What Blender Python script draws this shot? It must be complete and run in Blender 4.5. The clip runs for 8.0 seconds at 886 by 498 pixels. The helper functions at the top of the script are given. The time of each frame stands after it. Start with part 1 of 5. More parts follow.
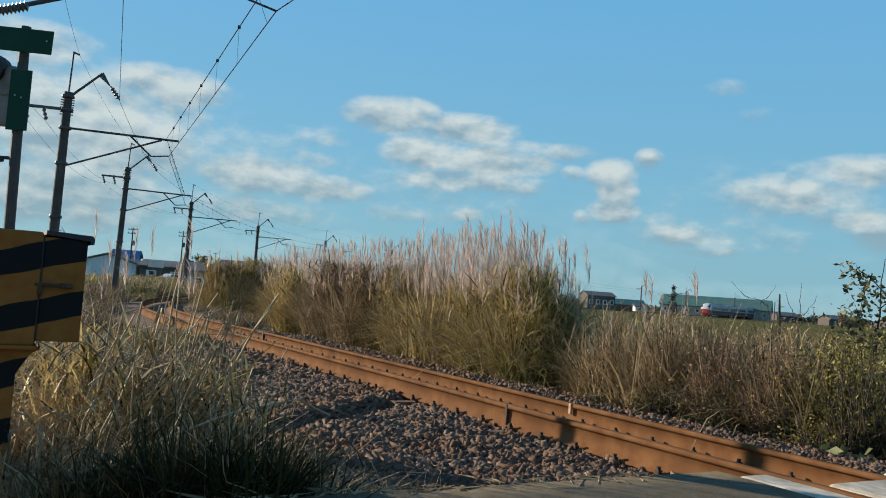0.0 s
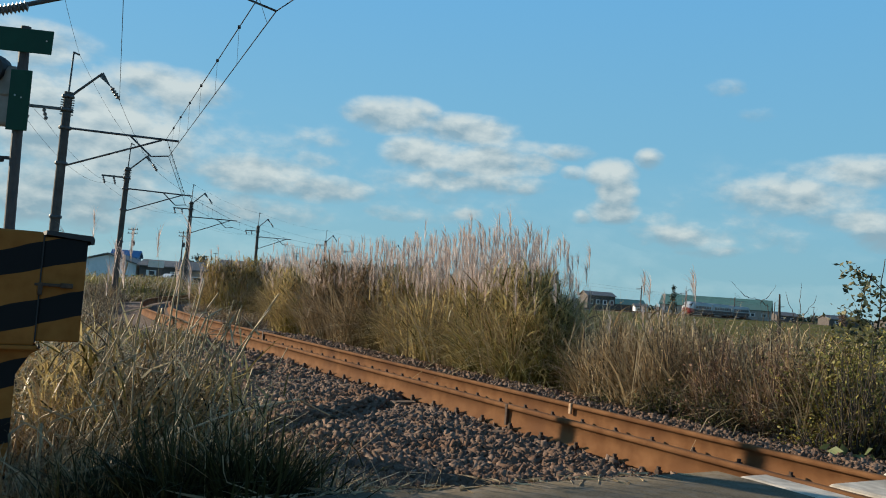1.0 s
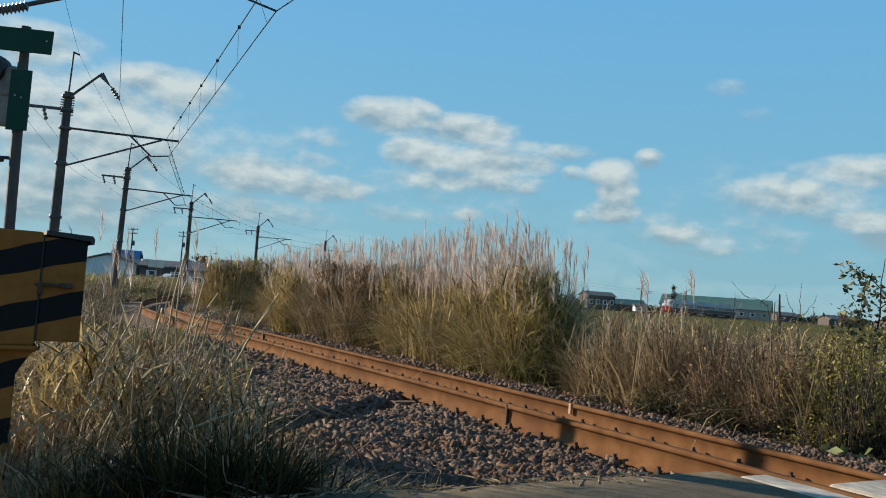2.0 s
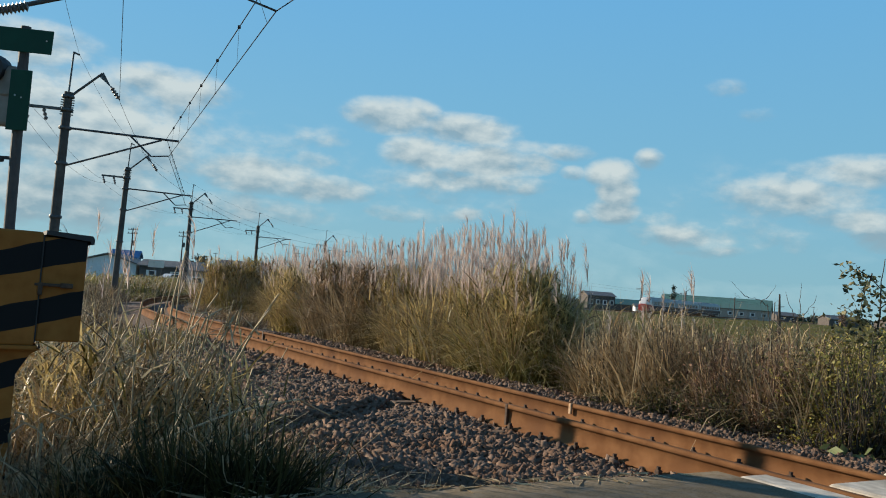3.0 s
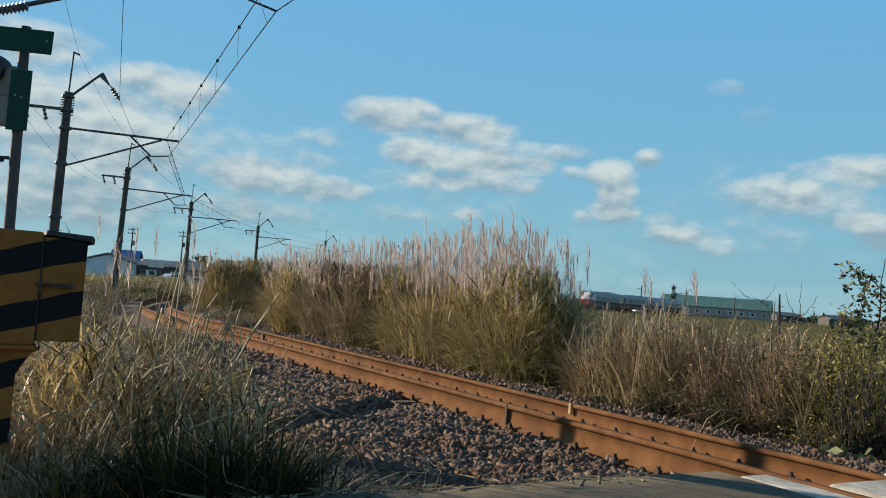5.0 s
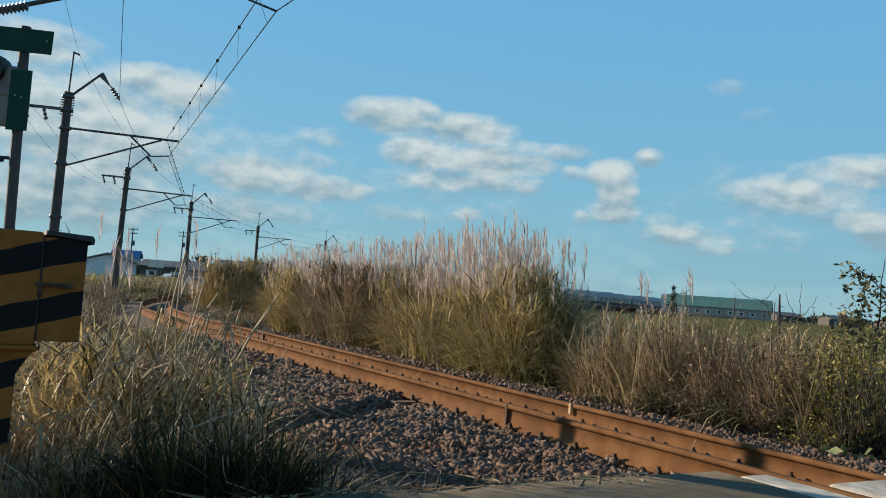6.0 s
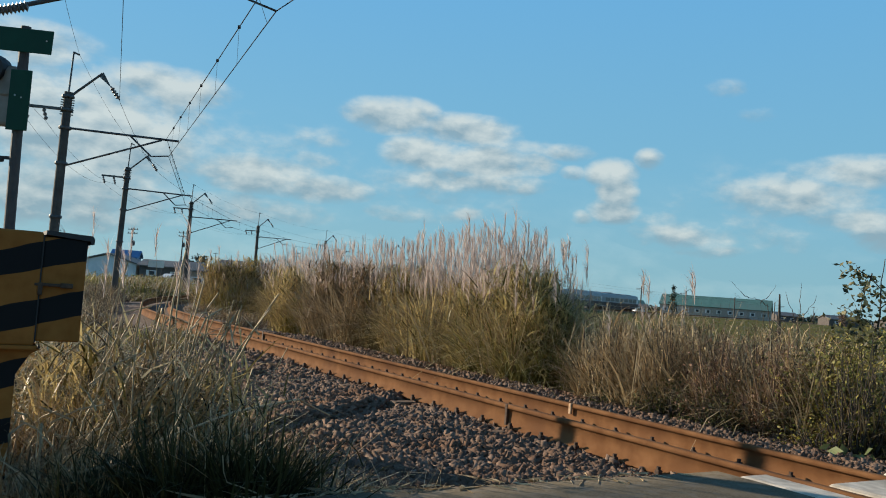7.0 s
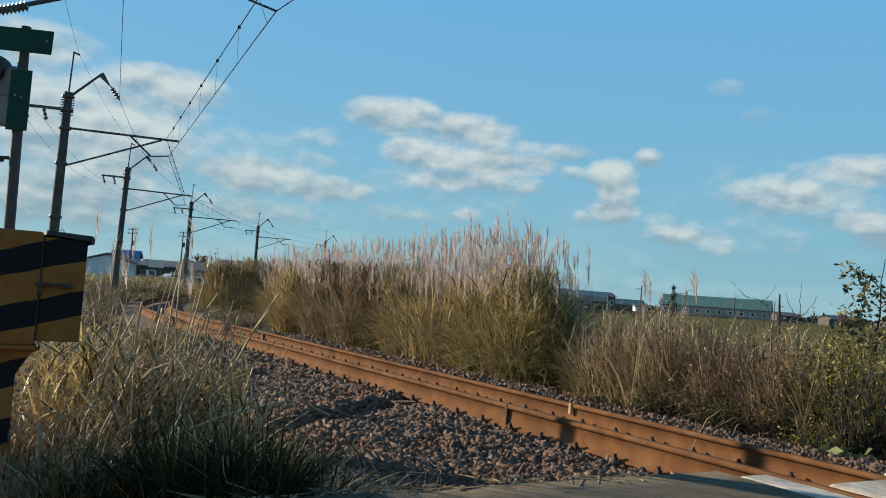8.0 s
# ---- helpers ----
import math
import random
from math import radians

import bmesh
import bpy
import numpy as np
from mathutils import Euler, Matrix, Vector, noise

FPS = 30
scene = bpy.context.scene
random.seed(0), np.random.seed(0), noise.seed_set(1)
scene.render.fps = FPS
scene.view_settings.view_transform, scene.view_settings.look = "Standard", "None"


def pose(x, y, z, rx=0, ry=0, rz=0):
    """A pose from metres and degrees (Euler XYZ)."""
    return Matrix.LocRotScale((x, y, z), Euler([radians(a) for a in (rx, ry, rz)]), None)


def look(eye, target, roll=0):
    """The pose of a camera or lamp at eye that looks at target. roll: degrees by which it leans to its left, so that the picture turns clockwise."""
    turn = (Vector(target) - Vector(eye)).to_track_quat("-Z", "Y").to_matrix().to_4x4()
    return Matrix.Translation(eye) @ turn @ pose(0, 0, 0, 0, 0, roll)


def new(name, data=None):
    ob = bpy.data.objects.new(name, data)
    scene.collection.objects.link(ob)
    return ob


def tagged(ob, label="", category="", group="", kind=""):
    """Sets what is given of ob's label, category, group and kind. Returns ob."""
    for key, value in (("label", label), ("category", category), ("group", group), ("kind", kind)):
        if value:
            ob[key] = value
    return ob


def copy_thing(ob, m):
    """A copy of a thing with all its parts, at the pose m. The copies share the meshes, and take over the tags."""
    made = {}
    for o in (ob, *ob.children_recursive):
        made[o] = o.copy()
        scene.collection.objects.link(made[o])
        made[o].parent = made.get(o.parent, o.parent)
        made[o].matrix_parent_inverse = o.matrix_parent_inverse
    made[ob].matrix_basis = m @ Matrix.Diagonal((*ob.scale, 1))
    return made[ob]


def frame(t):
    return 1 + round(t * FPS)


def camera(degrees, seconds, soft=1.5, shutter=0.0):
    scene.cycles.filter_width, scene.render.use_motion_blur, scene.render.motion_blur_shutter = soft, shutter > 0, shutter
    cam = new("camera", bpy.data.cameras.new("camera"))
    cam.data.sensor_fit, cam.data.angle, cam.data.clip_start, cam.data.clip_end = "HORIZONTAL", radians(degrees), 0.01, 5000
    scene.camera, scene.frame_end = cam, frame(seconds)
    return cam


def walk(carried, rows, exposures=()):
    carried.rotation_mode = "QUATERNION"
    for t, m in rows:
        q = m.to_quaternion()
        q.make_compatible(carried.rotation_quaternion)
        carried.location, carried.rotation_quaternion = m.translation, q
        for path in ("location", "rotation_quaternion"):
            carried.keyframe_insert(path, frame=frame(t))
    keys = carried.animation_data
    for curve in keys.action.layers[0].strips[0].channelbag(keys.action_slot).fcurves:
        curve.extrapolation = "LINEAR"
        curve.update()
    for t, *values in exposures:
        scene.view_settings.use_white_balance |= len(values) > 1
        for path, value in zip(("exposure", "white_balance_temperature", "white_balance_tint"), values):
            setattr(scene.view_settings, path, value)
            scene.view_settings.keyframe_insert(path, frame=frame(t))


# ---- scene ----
HALF_GAUGE = 0.5335
cam = camera(55.17, 8.0, soft=1.0)
EYE = (0.0, 0.0, 1.3)
AIM = look(EYE, (0.0, math.cos(radians(3.03)), 1.3 + math.sin(radians(3.03))), 4.2)
walk(cam, [(0.0, AIM), (8.0, AIM)])

# ---- sky and sun ----
SUN_AZ, SUN_EL = radians(-65.2), radians(16.5)
TO_SUN = Vector((math.sin(SUN_AZ) * math.cos(SUN_EL), math.cos(SUN_AZ) * math.cos(SUN_EL), math.sin(SUN_EL)))
sun = new("sun", bpy.data.lights.new("sun", "SUN"))
sun.data.energy, sun.data.angle, sun.data.color = 5.0, radians(0.4), (1.0, 0.845, 0.645)
sun.matrix_world = look(TO_SUN * 50, (0, 0, 0))
scene.view_settings.exposure = 0.38


def sky():
    """Clear sky with fair-weather clouds; cloud banks are ellipses in azimuth and elevation, broken by noise."""
    world = bpy.data.worlds.new("sky")
    scene.world = world
    world.use_nodes = True
    nt = world.node_tree
    nt.nodes.clear()
    N, L = nt.nodes.new, nt.links.new

    def mth(op, a, b=None, c=None, clamp=False):
        n = N("ShaderNodeMath")
        n.operation, n.use_clamp = op, clamp
        for i, v in enumerate((a, b, c)):
            if v is None:
                continue
            if isinstance(v, (int, float)):
                n.inputs[i].default_value = v
            else:
                L(v, n.inputs[i])
        return n.outputs[0]

    tex = N("ShaderNodeTexSky")
    tex.sky_type, tex.sun_disc = "NISHITA", False
    tex.sun_elevation, tex.sun_rotation = SUN_EL, SUN_AZ
    tex.air_density, tex.dust_density, tex.ozone_density = 1.0, 0.4, 2.5
    co = N("ShaderNodeTexCoord")
    sep = N("ShaderNodeSeparateXYZ")
    L(co.outputs["Generated"], sep.inputs[0])
    x, y, z = sep.outputs
    az = mth("MULTIPLY", mth("ARCTAN2", x, y), 57.2958)
    el = mth("MULTIPLY", mth("ARCSINE", z), 57.2958)
    # cloud noise, stretched flat as a layer seen from below, and the same noise a little towards the sun
    def layer(da, de, scale, detail, rough):
        flat = N("ShaderNodeCombineXYZ")
        L(mth("MULTIPLY", mth("ADD", az, da), 0.21), flat.inputs[0])
        L(mth("MULTIPLY", mth("ADD", el, de), 0.36), flat.inputs[1])
        tx = N("ShaderNodeTexNoise")
        tx.inputs["Scale"].default_value, tx.inputs["Detail"].default_value = scale, detail
        tx.inputs["Roughness"].default_value = rough
        L(flat.outputs[0], tx.inputs["Vector"])
        return tx.outputs["Fac"]

    big, big_sun, fine = layer(0, 0, 1.5, 7.0, 0.55), layer(-0.35, 0.6, 1.5, 4.0, 0.5), layer(0, 0, 4.2, 5.0, 0.55)
    # banks: azimuth, elevation, half width, half height, weight
    banks = ((-4.0, 12.1, 3.6, 1.4, 1.0), (0.8, 11.5, 4.4, 1.2, 0.95), (4.8, 10.6, 3.0, 0.7, 0.55), (-1.8, 9.7, 3.4, 1.4, 1.0), (2.4, 9.4, 3.8, 1.4, 1.0), (1.0, 8.1, 6.6, 1.0, 0.8),
             (5.4, 9.5, 2.2, 0.9, 0.8), (7.9, 10.4, 2.6, 0.7, 0.62), (8.4, 9.1, 1.1, 0.6, 0.55), (10.9, 9.2, 1.9, 1.1, 1.0), (11.4, 7.9, 1.5, 1.6, 1.0), (11.2, 6.7, 2.0, 1.0, 0.95),
             (13.3, 10.2, 1.1, 0.8, 0.72), (9.2, 6.2, 1.0, 0.6, 0.7), (1.6, 5.9, 1.3, 0.6, 0.8), (5.2, 7.9, 1.2, 0.6, 0.7), (-12.6, 7.4, 5.0, 1.5, 0.95), (-8.8, 6.8, 4.2, 1.1, 0.9),
             (-8.8, 10.2, 2.6, 1.0, 0.45), (-9.2, 8.6, 2.2, 0.8, 0.6), (-22.5, 8.8, 7.5, 4.6, 1.0), (-19.0, 12.2, 4.6, 1.5, 0.9), (-27.0, 13.6, 4.6, 1.6, 0.8), (-24.0, 5.0, 8.0, 2.6, 0.9), (-13.5, 5.0, 7.0, 1.2, 0.7),
             (22.2, 8.0, 5.2, 1.7, 0.85), (26.0, 9.6, 4.4, 1.2, 0.85), (25.6, 6.7, 3.6, 1.0, 0.7), (15.6, 5.3, 4.2, 1.1, 0.72), (17.4, 4.4, 3.4, 0.7, 0.5), (14.0, 6.3, 2.0, 0.7, 0.5),
             (18.0, 14.8, 1.6, 0.7, 0.5), (20.0, 13.1, 1.5, 0.6, 0.45), (27.6, 5.6, 2.6, 1.0, 0.75), (-2.0, 5.6, 5.0, 0.8, 0.5), (0.0, 7.6, 9.0, 3.6, 0.36), (-13.0, 8.0, 9.0, 4.0, 0.38), (21.0, 7.0, 9.0, 4.0, 0.36))
    cover, weigh, lift = None, None, None
    for a, e, w, h, k in banks:
        dx = mth("MULTIPLY", mth("SUBTRACT", az, a), 0.85 / w)
        dy = mth("MULTIPLY", mth("SUBTRACT", el, e - 0.4), 0.85 / h)
        r2 = mth("ADD", mth("MULTIPLY", dx, dx), mth("MULTIPLY", dy, dy))
        m = mth("MULTIPLY", mth("SUBTRACT", 1.0, r2, clamp=True), k)
        cover = m if cover is None else mth("MAXIMUM", cover, m)
        weigh = m if weigh is None else mth("ADD", weigh, m)
        up = mth("MULTIPLY", m, dy)
        lift = up if lift is None else mth("ADD", lift, up)
    # height within the bank: tops are bright, undersides grey
    lift = mth("DIVIDE", lift, mth("MAXIMUM", weigh, 0.05))
    # elsewhere round the sky the same kind of scattered cloud
    side = mth("MULTIPLY", mth("SUBTRACT", mth("ABSOLUTE", az), 32.0), 0.08, clamp=True)
    band = mth("MULTIPLY", mth("SUBTRACT", 24.0, el), 0.08, clamp=True)
    cover = mth("MAXIMUM", cover, mth("MULTIPLY", mth("MULTIPLY", side, band), 0.36))
    dens = mth("ADD", mth("MULTIPLY", cover, 1.2), mth("MULTIPLY", mth("SUBTRACT", big, 0.5), 1.45))
    dens = mth("ADD", dens, mth("MULTIPLY", mth("SUBTRACT", fine, 0.5), 0.5))
    dens = mth("MULTIPLY", mth("MULTIPLY", mth("SUBTRACT", dens, 0.12), 1.02, clamp=True), mth("MULTIPLY", cover, 3.0, clamp=True))
    dens = mth("MULTIPLY", mth("MULTIPLY", dens, dens), mth("SUBTRACT", 3.0, mth("MULTIPLY", dens, 2.0)))
    # thin milky haze low over the land
    veil = mth("MULTIPLY", mth("SUBTRACT", 9.0, el), 0.022, clamp=True)
    dens = mth("MAXIMUM", mth("MULTIPLY", dens, 0.85), mth("MULTIPLY", veil, mth("ADD", 0.5, big)))
    lit = N("ShaderNodeMixRGB")
    lit.inputs[1].default_value, lit.inputs[2].default_value = (2.7, 3.85, 4.5, 1), (6.5, 7.1, 6.9, 1)
    L(mth("ADD", mth("ADD", 0.5, mth("MULTIPLY", lift, 1.0)), mth("MULTIPLY", mth("SUBTRACT", big, big_sun), 3.0), clamp=True), lit.inputs[0])
    # clear air: deeper blue aloft, pale blue-green low down
    air = N("ShaderNodeValToRGB")
    air.color_ramp.elements[0].position, air.color_ramp.elements[1].position = 0.0, 1.0
    air.color_ramp.elements[0].color, air.color_ramp.elements[1].color = (0.225, 0.50, 0.61, 1), (0.02, 0.055, 0.12, 1)
    aloft = air.color_ramp.elements.new(0.27)
    aloft.color = (0.138, 0.442, 0.795, 1)
    high = air.color_ramp.elements.new(0.5)
    high.color = (0.06, 0.18, 0.37, 1)
    L(mth("MULTIPLY", el, 1 / 90.0, clamp=True), air.inputs[0])
    ten = N("ShaderNodeMixRGB")
    ten.blend_type = "MULTIPLY"
    ten.inputs[0].default_value = 1.0
    L(air.outputs[0], ten.inputs[1])
    ten.inputs[2].default_value = (10, 10, 10, 1)
    clear = N("ShaderNodeMixRGB")
    clear.inputs[0].default_value = 0.85
    L(tex.outputs[0], clear.inputs[1])
    L(ten.outputs[0], clear.inputs[2])
    mix = N("ShaderNodeMixRGB")
    L(dens, mix.inputs[0])
    L(clear.outputs[0], mix.inputs[1])
    L(lit.outputs[0], mix.inputs[2])
    bg = N("ShaderNodeBackground")
    bg.inputs["Strength"].default_value = 0.0785
    L(mix.outputs[0], bg.inputs[0])
    out = N("ShaderNodeOutputWorld")
    L(bg.outputs[0], out.inputs[0])


sky()

# ---- materials ----


def mat(name, c1, c2, scale=4.0, rough=0.7, metal=0.0, bump=0.0, bscale=None, third=None, island=0.0, through_light=0.0, spec=0.5):
    """Two colours by noise at one scale, a third as stains at a larger one; island: how much each piece differs."""
    m = bpy.data.materials.new(name)
    m.use_nodes = True
    nt = m.node_tree
    N, L = nt.nodes.new, nt.links.new
    b = nt.nodes["Principled BSDF"]
    b.inputs["Roughness"].default_value, b.inputs["Metallic"].default_value = rough, metal
    b.inputs["Specular IOR Level"].default_value = spec
    co = N("ShaderNodeTexCoord")
    n1 = N("ShaderNodeTexNoise")
    n1.inputs["Scale"].default_value, n1.inputs["Detail"].default_value = scale, 5.0
    L(co.outputs["Object"], n1.inputs["Vector"])
    ramp = N("ShaderNodeValToRGB")
    ramp.color_ramp.elements[0].position, ramp.color_ramp.elements[1].position = 0.32, 0.68
    ramp.color_ramp.elements[0].color, ramp.color_ramp.elements[1].color = (*c1, 1), (*c2, 1)
    fac = n1.outputs["Fac"]
    if island:
        geo = N("ShaderNodeNewGeometry")
        mx = N("ShaderNodeMath")
        mx.operation = "MULTIPLY_ADD"
        L(geo.outputs["Random Per Island"], mx.inputs[0])
        mx.inputs[1].default_value = island
        sc = N("ShaderNodeMath")
        sc.operation = "MULTIPLY_ADD"
        L(fac, sc.inputs[0])
        sc.inputs[1].default_value, sc.inputs[2].default_value = 1.0 - island, 0.0
        L(sc.outputs[0], mx.inputs[2])
        fac = mx.outputs[0]
        ramp.color_ramp.elements[0].position, ramp.color_ramp.elements[1].position = 0.12, 0.88
    L(fac, ramp.inputs[0])
    col = ramp.outputs[0]
    if third:
        n2 = N("ShaderNodeTexNoise")
        n2.inputs["Scale"].default_value, n2.inputs["Detail"].default_value = scale * 0.17, 3.0
        L(co.outputs["Object"], n2.inputs["Vector"])
        r2 = N("ShaderNodeValToRGB")
        r2.color_ramp.elements[0].position, r2.color_ramp.elements[1].position = 0.48, 0.66
        L(n2.outputs["Fac"], r2.inputs[0])
        mm = N("ShaderNodeMixRGB")
        L(r2.outputs[0], mm.inputs[0])
        L(col, mm.inputs[1])
        mm.inputs[2].default_value = (*third, 1)
        col = mm.outputs[0]
    L(col, b.inputs["Base Color"])
    if bump:
        n3 = N("ShaderNodeTexNoise")
        n3.inputs["Scale"].default_value, n3.inputs["Detail"].default_value = bscale or scale * 4, 6.0
        L(co.outputs["Object"], n3.inputs["Vector"])
        bp = N("ShaderNodeBump")
        bp.inputs["Strength"].default_value, bp.inputs["Distance"].default_value = bump, 0.02
        L(n3.outputs["Fac"], bp.inputs["Height"])
        L(bp.outputs[0], b.inputs["Normal"])
    if through_light:
        tr = N("ShaderNodeBsdfTranslucent")
        L(col, tr.inputs[0])
        ad = N("ShaderNodeMixShader")
        ad.inputs[0].default_value = through_light
        L(b.outputs[0], ad.inputs[1])
        L(tr.outputs[0], ad.inputs[2])
        L(ad.outputs[0], nt.nodes["Material Output"].inputs[0])
    return m


